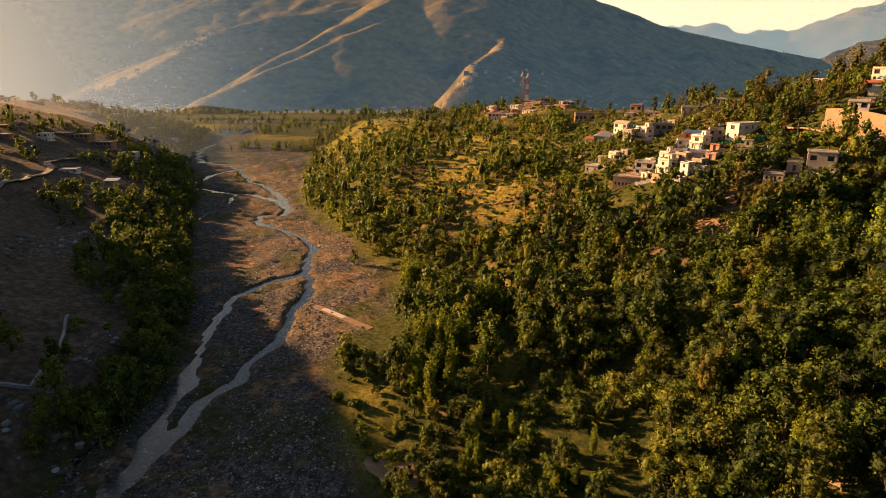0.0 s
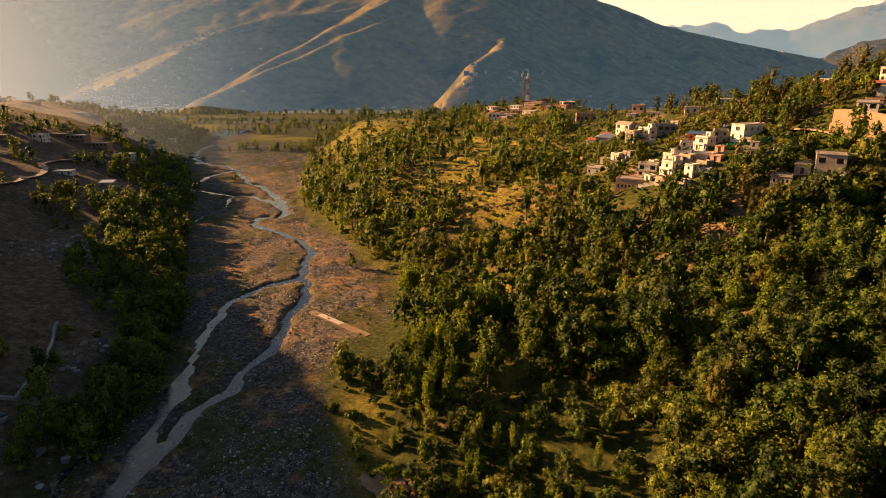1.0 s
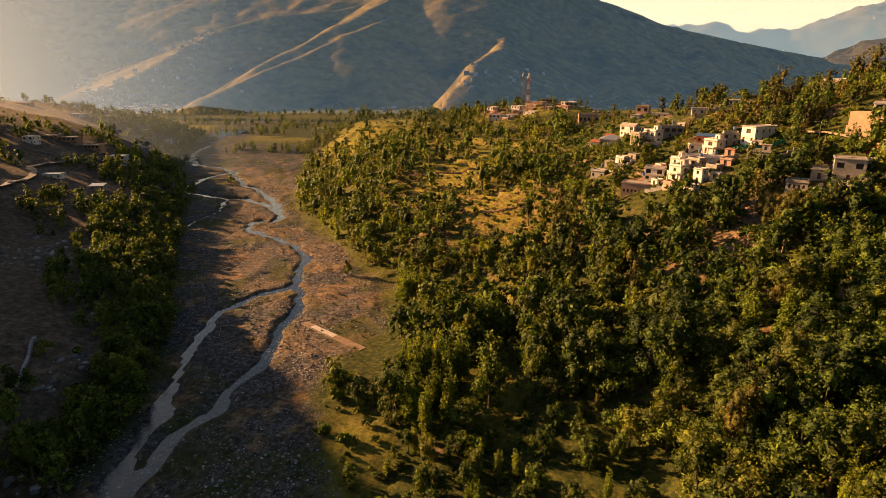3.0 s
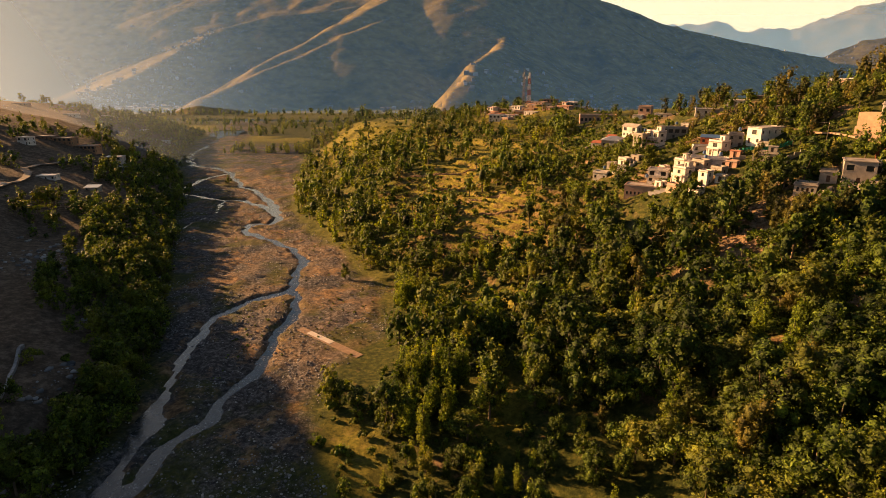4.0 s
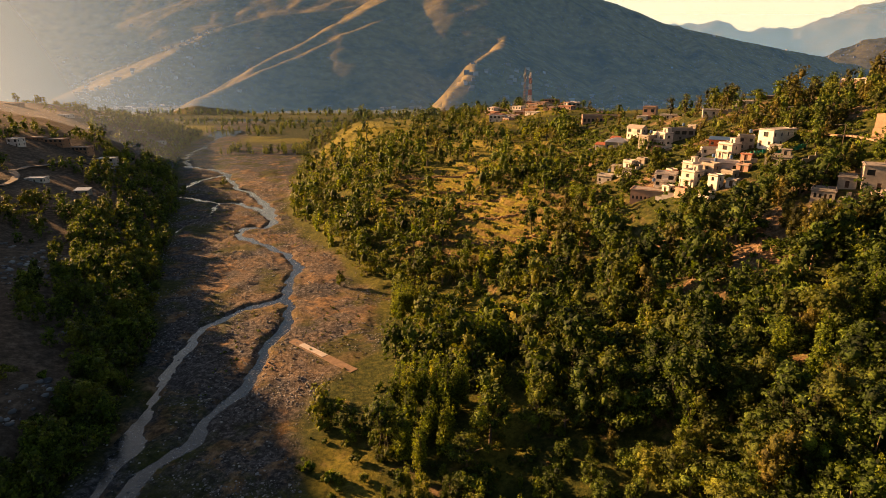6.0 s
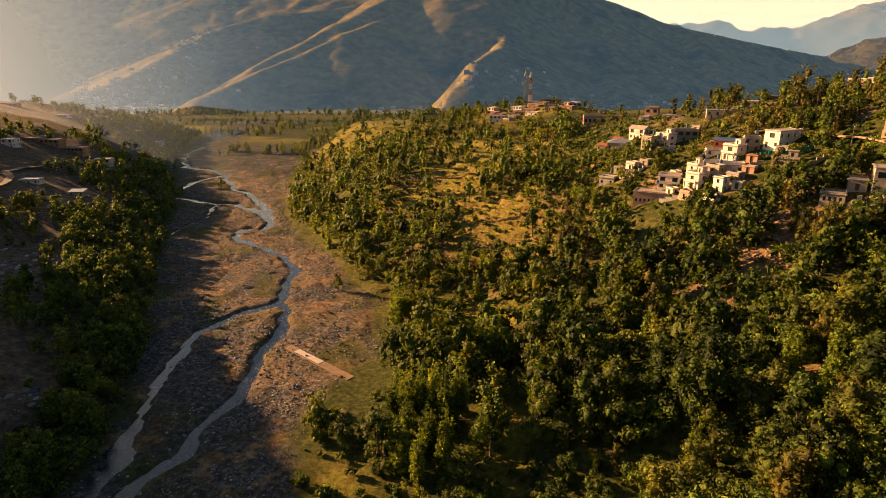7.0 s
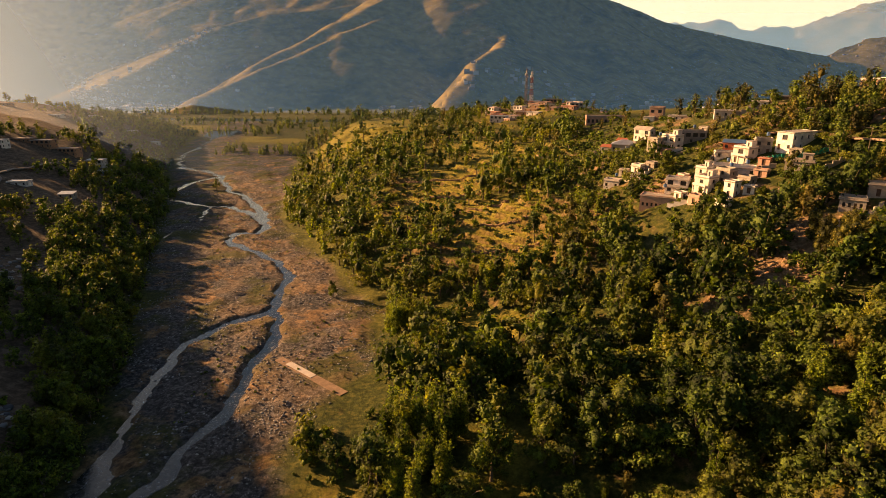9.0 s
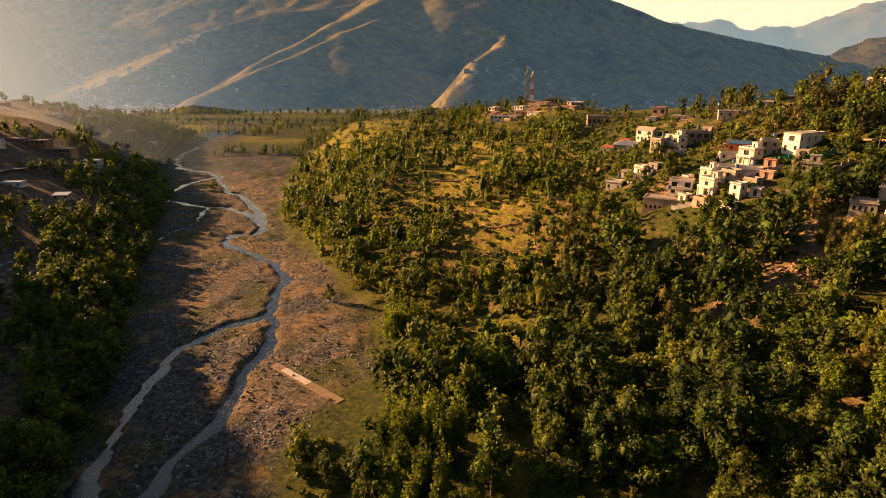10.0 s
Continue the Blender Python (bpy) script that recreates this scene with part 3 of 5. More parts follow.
def house(x, y, w, d, storeys, yaw, wall, label, name="house", sh=3.0, roof="flat", front=None, side=None, parapet=0.7, z=None, group="village houses",
          balcony=False, posts=0, roof_mat=None, wide=1.1, deep_base=3.5, room=False, category="house", arched=False):
    """A house: body with recessed windows and a door, slab or pitched roof, parapet."""
    if z is None:
        c, t = math.cos(radians(yaw)), math.sin(radians(yaw))
        corners = [ground_at(x + u * w / 2 * c - v * d / 2 * t, y + u * w / 2 * t + v * d / 2 * c) for u in (-1, 1) for v in (-1, 1)]
        z = 0.65 * min(corners) + 0.35 * ground_at(x, y) + 0.25
    top = new(name, None)
    sh = sh * 0.92 if not arched else sh
    tall = storeys * sh
    hw, hd = w / 2, d / 2
    front = front if front is not None else max(1, int(w // 3.2))
    side = side if side is not None else max(1, int(d // 3.5))
    vs, fs, panes = [], [], []
    walls = [((-hw, -hd), (1, 0), (0, 1), w, front), ((hw, -hd), (0, 1), (-1, 0), d, side), ((hw, hd), (-1, 0), (0, -1), w, front), ((-hw, hd), (0, -1), (1, 0), d, side)]
    for k, (o, al, inw, length, n) in enumerate(walls):
        holes = []
        for s in range(storeys):
            if n and length > 2.6:
                n_fit = min(n, int((length - 1.0) / (wide + 0.5)))
                lo, hi = (s * sh + 0.95, s * sh + 2.25) if not arched else (s * sh + 0.9, s * sh + 3.3)
                big = s == storeys - 1 and storeys > 1 and k in (0, 2) and length > 6 and not arched
                holes += row_of(length, max(1, int((length - 1.2) / 2.9)), 2.1, s * sh + 0.75, s * sh + 2.5) if big else row_of(length, n_fit, wide, lo, hi)
        if k == 0 and holes and not arched:
            u0, _, u1, z1 = holes[len(holes) // storeys // 2]
            holes[len(holes) // storeys // 2] = (u0, 0.05, u1, z1)
        v, f, p = facade((o[0], o[1], 0), al, inw, length, tall, holes)
        fs += [tuple(i + len(vs) for i in q) for q in f]
        vs += v
        panes += [(q, k) for q in p]
    base = [(-hw, -hd, -deep_base), (hw, -hd, -deep_base), (hw, hd, -deep_base), (-hw, hd, -deep_base), (-hw, -hd, 0), (hw, -hd, 0), (hw, hd, 0), (-hw, hd, 0)]
    n = len(vs)
    vs += base
    fs += [tuple(i + n for i in q) for q in BOX_FACES[2:]]
    n = len(vs)
    vs += [(-hw, -hd, tall), (hw, -hd, tall), (hw, hd, tall), (-hw, hd, tall)]
    fs.append((n, n + 1, n + 2, n + 3))
    body = part("wall", vs, fs, wall, top)
    for (q, u0, z0, u1, z1), k in panes:
        is_door = z0 < 0.1
        c = np.array(q)
        # near-black panes stand in for the shade inside windows and open galleries
        pane = part("door" if is_door else "window", c, [(0, 1, 2, 3)], M_DOOR if is_door else M_DARK, body)
        if not is_door and storeys * w < 60 and not arched:
            # sill and cross bar
            al = (c[1] - c[0]) / np.linalg.norm(c[1] - c[0])
            out = np.array(walls[k][2]) * -1.0
            out = np.array([out[0], out[1], 0])
            m = (c[0] + c[1]) / 2 + out * 0.1
            a, b = m - al * ((u1 - u0) / 2 + 0.1) - [0, 0, 0.1], m + al * ((u1 - u0) / 2 + 0.1)
            e = out * 0.2
            part("sill", [a - e, b - e - [0, 0, 0.1], b + e - [0, 0, 0.1], a + e, a - e + [0, 0, 0.1], b - e, b + e, a + e + [0, 0, 0.1]], BOX_FACES, M_ROOF, pane)
    rm = roof_mat or M_ROOF
    if roof == "flat":
        o = 0.35
        v, f = box(-hw - o, -hd - o, tall, hw + o, hd + o, tall + 0.22)
        part("roof", v, f, rm, top)
        if parapet:
            t, a, b = 0.18, hw - 0.02, hd - 0.02
            v, f = boxes([(-a, -b, tall + 0.2, a, -b + t, tall + 0.22 + parapet), (-a, b - t, tall + 0.2, a, b, tall + 0.22 + parapet),
                          (-a, -b + t, tall + 0.2, -a + t, b - t, tall + 0.22 + parapet), (a - t, -b + t, tall + 0.2, a, b - t, tall + 0.22 + parapet)])
            part("parapet", v, f, wall, top)
    elif roof == "hip":
        o, r = 0.6, min(w, d) * 0.22
        k = max(hw - hd, 0) if w >= d else 0
        l = max(hd - hw, 0)
        v = [(-hw - o, -hd - o, tall), (hw + o, -hd - o, tall), (hw + o, hd + o, tall), (-hw - o, hd + o, tall), (-k - 0.05, -l, tall + r), (k + 0.05, l, tall + r)]
        v += [(a, b, c - 0.12) for a, b, c in v[:4]]
        part("roof", v, [(0, 1, 5, 4), (1, 2, 5), (2, 3, 4, 5), (3, 0, 4), (6, 7, 1, 0), (7, 8, 2, 1), (8, 9, 3, 2), (9, 6, 0, 3), (9, 8, 7, 6)], rm, top)
    else:
        o, r = 0.45, (1.6 if roof == "gable" else 0.9)
        if roof == "gable":
            v = [(-hw - o, -hd - o, tall), (hw + o, -hd - o, tall), (hw + o, 0, tall + r), (-hw - o, 0, tall + r), (hw + o, hd + o, tall), (-hw - o, hd + o, tall)]
            v += [(a, b, c + 0.1) for a, b, c in v]
            part("roof", v, [(6, 7, 8, 9), (9, 8, 10, 11), (0, 1, 7, 6), (4, 5, 11, 10), (1, 0, 3, 2), (2, 3, 5, 4), (1, 2, 8, 7), (2, 4, 10, 8), (3, 0, 6, 9), (5, 3, 9, 11)], rm, top)
            part("gable", [(-hw, -hd, tall), (-hw, hd, tall), (-hw, 0, tall + r * 0.95)], [(0, 2, 1)], wall, top)
            part("gable", [(hw, -hd, tall), (hw, hd, tall), (hw, 0, tall + r * 0.95)], [(0, 1, 2)], wall, top)
        else:
            v = [(-hw - o, -hd - o, tall), (hw + o, -hd - o, tall), (hw + o, hd + o, tall + r), (-hw - o, hd + o, tall + r)]
            v += [(a, b, c + 0.1) for a, b, c in v]
            part("roof", v, BOX_FACES, rm, top)
            part("gable", [(-hw, -hd, tall), (-hw, hd, tall), (-hw, hd, tall + r * 0.9), (hw, -hd, tall), (hw, hd, tall), (hw, hd, tall + r * 0.9)], [(0, 2, 1), (3, 4, 5), (1, 2, 5, 4)], wall, top)
    if balcony:
        bz = sh if storeys > 1 else tall
        v, f = box(-hw * 0.9, -hd - 1.5, bz - 0.1, hw * 0.9, -hd - 0.02, bz + 0.08)
        part("balcony", v, f, M_ROOF, top)
        v, f = box(-hw * 0.9, -hd - 1.5, bz + 0.08, hw * 0.9, -hd - 1.36, bz + 0.95)
        part("railing", v, f, wall, top)
        for k in range(3):
            px = -hw * 0.82 + k * hw * 0.82
            v, f = box(px - 0.14, -hd - 1.45, -deep_base + 1, px + 0.14, -hd - 1.17, bz - 0.1)
            part("post", v, f, wall, top)
    if room:
        v, f = box(hw * 0.1, -hd * 0.2, tall + 0.22, hw * 0.8, hd * 0.8, tall + 2.7)
        stair = part("stair_room", v, f, wall, top)
        v, f = box(hw * 0.1 - 0.25, -hd * 0.2 - 0.25, tall + 2.7, hw * 0.8 + 0.25, hd * 0.8 + 0.25, tall + 2.88)
        part("roof_slab", v, f, M_ROOF, stair)
        v, f = box(hw * 0.3, -hd * 0.2 - 0.03, tall + 0.3, hw * 0.5, -hd * 0.2 - 0.004, tall + 2.2)
        part("door", v, f, M_DARK, stair)
    top.matrix_basis = pose(x, y, z, 0, 0, yaw)
    HOUSE_SPOTS.append((x, y, max(w, d) * 0.5))
    return tagged(top, label, category, group)


HOUSE_SPOTS = []
M_DOOR = plain_material("wooden_door", (0.05, 0.03, 0.02), (0.14, 0.08, 0.045), 2.0)
M_PINK = plain_material("pink_plaster", (0.42, 0.24, 0.17), (0.56, 0.36, 0.26), 0.6)
WHITE_L, GREY_L = "white plastered flat-roofed village house on the slope", "grey unplastered cement house with flat roof"
house(119, 482, 27, 9, 1, -8, M_PINK, "long pink arcaded hall with a row of arched windows", name="hall", sh=5.2, front=9, side=2, wide=1.6, parapet=0.5, arched=True, category="hall")
house(99, 364, 12.5, 9.5, 1, -22, M_CEMENT, "low cement house with a grey tin hip roof", sh=4.2, roof="hip", roof_mat=M_TIN)
house(93, 374, 7, 5, 1, -30, M_WHITE, "small whitewashed house with a rusty lean-to roof", sh=3.2, roof="lean", roof_mat=M_RED)
house(101, 376, 5, 5, 1, -30, M_RED, "small rust-red shed behind the hip-roofed house", sh=2.8, roof="lean", roof_mat=M_RED, name="shed", category="shed")
house(110, 367, 9.5, 5.5, 2, -52, M_WHITE, "two-storey white house with a dark gabled roof", roof="gable", front=4, sh=3.2)
house(103, 328, 6, 6, 2, -60, M_CEMENT, "square two-storey house tower of bare cement", sh=3.6, parapet=0.5, front=2, side=1)
house(110, 327, 7.5, 6, 2, -60, M_WHITE, "half-built two-storey house with an open balcony", sh=3.3, balcony=True, room=True, wide=1.8)
house(119, 329, 13, 6, 2, -12, M_CEMENT, "bare grey block wing of a half-built house", sh=2.9, front=1, side=0, parapet=0.9)
house(91, 314, 5, 4, 1, -56, M_WHITE, "small whitewashed outbuilding with broken parapet", parapet=1.1)
house(96, 311, 4.5, 3.5, 1, -56, M_CEMENT, "small cement shed with a flat roof", sh=2.6)
house(88, 308, 3.6, 3, 1, -30, M_WHITE, "ruined white room without a roof slab", sh=2.4, parapet=0.9)
house(80, 314, 7, 5, 1, -35, M_WHITE, "small pale hut with one dark doorway", sh=3.6)
house(88.5, 277, 14, 7.5, 1, -28, M_PINK, "long low house of salmon bricks with small windows", sh=5.2, front=8, side=3, parapet=0.3, wide=0.8)
house(96, 280, 8.5, 5.5, 2, -30, M_WHITE, "white house with a wide roofed terrace", sh=3.0, wide=1.5, balcony=True)
house(102, 268, 6, 6, 2, -60, M_WHITE, "tall white two-storey house with a roof room", sh=3.2, room=True, wide=1.4, balcony=True)
house(104.5, 277, 5, 4, 2, -60, M_WHITE, WHITE_L, sh=3.0, room=True)
house(109, 268, 6, 4.5, 2, -62, M_CEMENT, GREY_L, sh=2.8, parapet=0.8)
house(106, 256, 4, 4, 2, -58, M_WHITE, "narrow white two-storey house above the trees", sh=3.0, parapet=0.3)
house(100, 249, 4.5, 4, 1, -58, M_WHITE, "low white house at the edge of the trees", sh=3.2, parapet=0.9)
house(96.5, 262, 4.5, 4, 1, -58, M_PINK, "low salmon brick room below the white houses", sh=3.0)
house(113, 279, 8, 5, 1, -25, M_WHITE, WHITE_L, sh=3.0, wide=1.5)
house(116, 270, 9, 4.5, 1, -25, M_WHITE, "long low white house with a terrace parapet", sh=3.2, parapet=0.9, wide=1.4)
house(113, 260, 5, 4, 1, -60, M_CEMENT, GREY_L, sh=3.0)
house(121, 280, 6.5, 6, 2, -60, M_WHITE, "white two-storey house with open terrace", sh=3.1, balcony=True, room=True)
house(128, 281, 6, 4.5, 2, -20, M_CEMENT, "shaded two-storey cement wing beside a white house", sh=3.0, front=2)
house(119, 291, 9, 4.5, 1, -15, M_WHITE, WHITE_L, parapet=0.5, sh=2.7)
house(124, 296, 8, 4.5, 1, -30, M_RED, "rust-red tin shed with a blue sheet roof", name="shed", sh=3.4, roof="lean", roof_mat=M_BLUE, category="shed", front=2)
house(138.5, 277, 6.5, 15, 2, -62, M_WHITE, "long white two-storey house with a flat pale roof", sh=3.6, front=2, side=4, parapet=0.1)
house(130, 258, 9, 5, 1, -35, M_CEMENT, "unfinished open-fronted cement house", sh=3.3, wide=2.2, front=3, room=True)
house(142.5, 343, 14, 7, 1, -20, M_WHITE, "low house with a pale roof among tall trees", parapet=0.2, sh=3.3)
house(153, 337, 8, 6, 1, -30, M_WHITE, "low house with a pale roof among tall trees", parapet=0.2, front=3)
house(134, 382, 12, 7, 1, -30, M_WHITE, "low house with a pale roof among tall trees", parapet=0.2, front=4)
house(135, 422, 8, 7, 2, -30, M_PINK, "square two-storey house standing over the bank", sh=4.0, parapet=0.5)
house(129, 418, 6, 5, 1, -30, M_WHITE, "low white annexe beside the square house", sh=3.4, parapet=0.3)
house(171, 346, 12, 7, 1, -15, M_BRICK, "low brown brick house with a pale roof", parapet=0.1)
house(158, 301, 7, 5, 1, -30, M_BRICK, "low brown brick house with a pale roof", parapet=0.1, roof_mat=M_TIN)
house(200, 331, 7, 6, 2, -50, M_PINK, "pinkish two-storey house on the hilltop", parapet=0.6)
house(209, 343, 8, 6, 2, -56, M_WHITE, "pale two-storey house on the hilltop", parapet=0.3)
house(222, 346, 10, 6, 1, -56, M_WHITE, "white house with a green sheet wall on the hilltop", parapet=0.4)
house(246, 368, 18, 8, 1, -10, M_BRICK, "long brown hilltop house with a dark flat roof", parapet=0.1)
house(170.5, 249, 7.5, 6, 2, -35, M_WHITE, "white two-storey house above a retaining wall", sh=3.1)
house(186, 263, 9, 6.5, 2, -35, M_WHITE, "white house high on the slope with a brown roof", sh=3.0, roof="lean", roof_mat=M_RED)
house(178, 256, 6, 5, 1, -35, M_BRICK, "small brick room behind the retaining wall", parapet=0.3)
house(199, 277, 9, 6.5, 2, -50, M_WHITE, "white house high on the slope", room=True)
house(212, 300, 10, 7, 1, -50, M_BRICK, "brown hilltop house with a flat roof", parapet=0.3)
house(158, 222, 5.5, 5, 1, -35, M_WHITE, "small white house with a dark lean-to roof", sh=3.6, roof="lean", roof_mat=M_BLUE, front=1)
house(152, 225.5, 3.6, 3.2, 1, -35, M_RED, "small rust-red kiosk beside the lane", sh=2.6, name="kiosk", category="kiosk")
house(137, 214, 9, 8, 2, -30, M_CEMENT, "large plain grey two-storey building", sh=4.0, front=1, side=0, parapet=0.1)
house(130, 218, 5, 5, 1, -30, M_CEMENT, "low grey annexe with a flat roof", sh=3.6, parapet=0.5)
house(122, 216, 6.5, 5.5, 1, -35, M_CEMENT, "small windowed block with an open roof", sh=3.4, front=5, wide=0.7, parapet=0.6)
house(145, 216, 4, 4, 1, -30, M_WHITE, "white shuttered room beside the grey building", sh=3.4, front=2)
house(142, 197, 10, 5, 1, -25, M_BRICK, "low brown house with a flat roof among trees", sh=3.0, parapet=0.2)
for x, y, w in [(128, 204.5, 3.5), (132, 204, 3), (136, 204.5, 4)]:
    house(x, y, w, 3.0, 1, -30, M_CEMENT if w < 3.2 else M_WHITE, "small flat-roofed cement outhouse", sh=2.6, parapet=0.2)

# small rooms and sheds between the larger houses
lanes = np.random.default_rng(12)
for x, y in [(94, 271), (100, 285), (107, 283), (111, 253), (124, 270), (119, 262), (134, 268), (86, 318), (104, 318), (127, 333)]:
    house(x, y, lanes.uniform(3, 4.6), lanes.uniform(2.6, 3.6), 1, lanes.uniform(-66, -44), [M_WHITE, M_WHITE, M_CEMENT, M_PINK][int(lanes.integers(4))],
          "small flat-roofed room crowded between houses", sh=2.7, wide=1.3, front=1, side=1, parapet=lanes.uniform(0.2, 0.8), roof_mat=[M_ROOF, M_ROOF, M_TIN, M_RED][int(lanes.integers(4))])

# the town on the plateau by the mast
town = np.random.default_rng(8)
for k in range(75):
    x, y = town.uniform(42, 160), town.uniform(590, 690)
    if any(math.hypot(x - a, y - b) < r + 5 for a, b, r in HOUSE_SPOTS):
        continue
    house(x, y, town.uniform(9, 17), town.uniform(7, 10), int(town.choice([1, 1, 2])), town.uniform(-50, -20),
          [M_WHITE, M_PINK, M_BRICK, M_CEMENT][int(town.integers(4))], "flat-roofed town house on the plateau", parapet=0.4, front=3, side=2, group="plateau town houses",
          roof_mat=[M_ROOF, M_ROOF, M_TIN, M_RED][int(town.integers(4))])

# the village on the shaded slope
for x, y, w, d, s, yaw, wall, text in [
        (-316, 500, 17, 9, 1, -6, M_BRICK, "long low brick building with a pale roof"), (-300, 498, 15, 9, 2, -4, M_BRICK, "two-storey brown building among trees"),
        (-284, 500, 16, 9, 2, -2, M_BRICK, "two-storey brown building among trees"), (-267, 503, 15, 9, 2, 4, M_WHITE, "pale two-storey building with dark windows"),
        (-255, 488, 14, 7, 1, 8, M_BLUE, "low blue-walled shed by the trees"), (-312, 470, 9, 7, 2, -10, M_WHITE, "small white and blue house by the road"),
        (-255, 402, 11, 7, 1, 6, M_WHITE, "roadside hut with a pale front wall"), (-226, 400, 8.5, 5, 1, 4, M_CEMENT, "shed with a bright tin roof"),
        (-330, 452, 12, 8, 1, -10, M_BRICK, "brown brick house with flat roof"), (-350, 480, 12, 8, 1, -10, M_BRICK, "brown brick house with flat roof"),
        (-420, 770, 18, 9, 1, 20, M_WHITE, "pale-roofed building on the slope"), (-376, 775, 12, 8, 1, 10, M_WHITE, "white hut above the river"),
        (-345, 760, 14, 8, 1, 10, M_WHITE, "white shed above the river"), (-470, 700, 16, 9, 1, 0, M_BRICK, "brown house on the ridge"),
        (-500, 690, 12, 9, 1, 0, M_WHITE, "white house on the ridge"), (-530, 720, 18, 9, 1, 0, M_BRICK, "brown house on the ridge"),
        (-410, 690, 14, 9, 1, 0, M_WHITE, "low house with a pale roof on the ridge"), (-390, 820, 14, 9, 1, 0, M_BRICK, "brown house above the river"),
        (-360, 840, 14, 9, 1, 0, M_BRICK, "brown house above the river"), (-440, 830, 14, 9, 1, 0, M_WHITE, "pale house on the slope")]:
    house(x, y, w, d, s, yaw, wall, text, group="shaded slope houses", parapet=0.3, roof_mat=M_TIN if wall != M_BRICK else M_ROOF, roof="lean" if "tin" in text else "flat")


# yard walls among the houses
def yard_wall(line, tall, mat, label):
    """A thin wall that steps down the slope, with a coping."""
    top = new("yard_wall", None)
    for (ax, ay), (bx, by) in zip(line, line[1:]):
        n = max(1, round(math.hypot(bx - ax, by - ay) / 2.5))
        yaw = math.degrees(math.atan2(by - ay, bx - ax))
        long = math.hypot(bx - ax, by - ay) / n
        for k in range(n):
            x, y = ax + (bx - ax) * (k + 0.5) / n, ay + (by - ay) * (k + 0.5) / n
            z = ground_at(x, y)
            v, f = box(-long / 2, -0.12, -1.2, long / 2, 0.12, tall)
            panel = part("wall_panel", v, f, mat, top)
            panel.matrix_basis = pose(x, y, z, 0, 0, yaw)
            v, f = box(-long / 2, -0.18, tall + 0.003, long / 2, 0.18, tall + 0.1)
            part("coping", v, f, M_ROOF, panel)
    tagged(top, label, "wall", "yard walls")


for line in [[(88, 268), (94, 264), (98, 256)], [(84, 310), (89, 305), (95, 307)], [(110, 288), (116, 295)], [(118, 266), (125, 264)], [(134, 250), (142, 252)], [(92, 356), (104, 355), (108, 361)],
             [(86, 376), (96, 381)], [(104, 320), (112, 319)], [(134, 336), (150, 331)], [(176, 252), (188, 256)], [(112, 210), (122, 209), (128, 212)]]:
    yard_wall(line, 1.7, M_CEMENT if line[0][0] % 4 else M_WHITE, "low plastered yard wall stepping down the slope")

# ---- trees ----
def ball(n=1):
    bm = bmesh.new()
    bmesh.ops.create_icosphere(bm, subdivisions=n, radius=1)
    v = np.array([tuple(p.co) for p in bm.verts])
    f = np.array([[p.index for p in q.verts] for q in bm.faces])
    bm.free()
    return v, f


BALLS = {1: ball(1), 2: ball(2)}


def leaves(rng, lobes, count, size, taper=0.0):
    """Leaf clumps on the outside of rounded lobes: bent four-cornered sprays as triangles."""
    lobes = np.asarray(lobes, float)
    area = lobes[:, 3] * lobes[:, 5]
    pick = rng.choice(len(lobes), count, p=area / area.sum())
    d = rng.normal(size=(count, 3))
    d[:, 2] += 0.25
    d /= np.linalg.norm(d, axis=1)[:, None]
    c, r = lobes[pick, :3], lobes[pick, 3:6]
    p = c + d * r * (0.72 + 0.5 * rng.uniform(0, 1, count) ** 1.3 + 0.25 * (rng.uniform(0, 1, count) > 0.93))[:, None]
    p[:, :2] = c[:, :2] + (p[:, :2] - c[:, :2]) * (1 - taper * d[:, 2:])
    n = d + rng.normal(size=(count, 3)) * 0.7 + [0, 0, 0.25]
    n /= np.linalg.norm(n, axis=1)[:, None]
    u = np.cross(n, rng.normal(size=(count, 3)))
    u /= np.linalg.norm(u, axis=1)[:, None]
    v = np.cross(n, u)
    s = size * (0.5 + 1.1 * rng.uniform(0, 1, count) ** 2)[:, None] * 1.0
    quad = np.stack([p - u * s, p - v * s * 0.6 - n * s * 0.2, p + u * s * 1.1, p + v * s * 0.7 + n * s * 0.15], 1)
    verts = quad.reshape(-1, 3)
    i = np.arange(count)[:, None] * 4
    return verts, np.concatenate([i + [0, 1, 2], i + [0, 2, 3]])


def cores(rng, lobes, level, shrink=0.8, taper=0.0):
    bv, bf = BALLS[level]
    vs, fs, k = [], [], 0
    for x, y, z, a, b, c in lobes:
        cone = np.concatenate([bv[:, :2] * (1 - taper * bv[:, 2:]), bv[:, 2:]], 1)
        vs.append(cone * np.array([a, b, c]) * shrink * rng.uniform(0.8, 1.15, (len(bv), 1)) + [x, y, z])
        fs.append(bf + k)
        k += len(bv)
    return np.concatenate(vs), np.concatenate(fs)


def tube(points, radii, sides=6):
    """A tapered limb along points."""
    vs, fs = [], []
    for k, (p, r) in enumerate(zip(points, radii)):
        a = np.arange(sides) * 2 * math.pi / sides
        vs.append(np.stack([p[0] + r * np.cos(a), p[1] + r * np.sin(a), np.full(sides, p[2])], 1))
    for k in range(len(points) - 1):
        for j in range(sides):
            a, b = k * sides + j, k * sides + (j + 1) % sides
            fs += [[a, b, b + sides], [a, b + sides, a + sides]]
    return np.concatenate(vs), np.array(fs)


def joined(pieces):
    vs, fs, k = [], [], 0
    for v, f in pieces:
        vs.append(v)
        fs.append(f + k)
        k += len(v)
    return np.concatenate(vs), np.concatenate(fs)


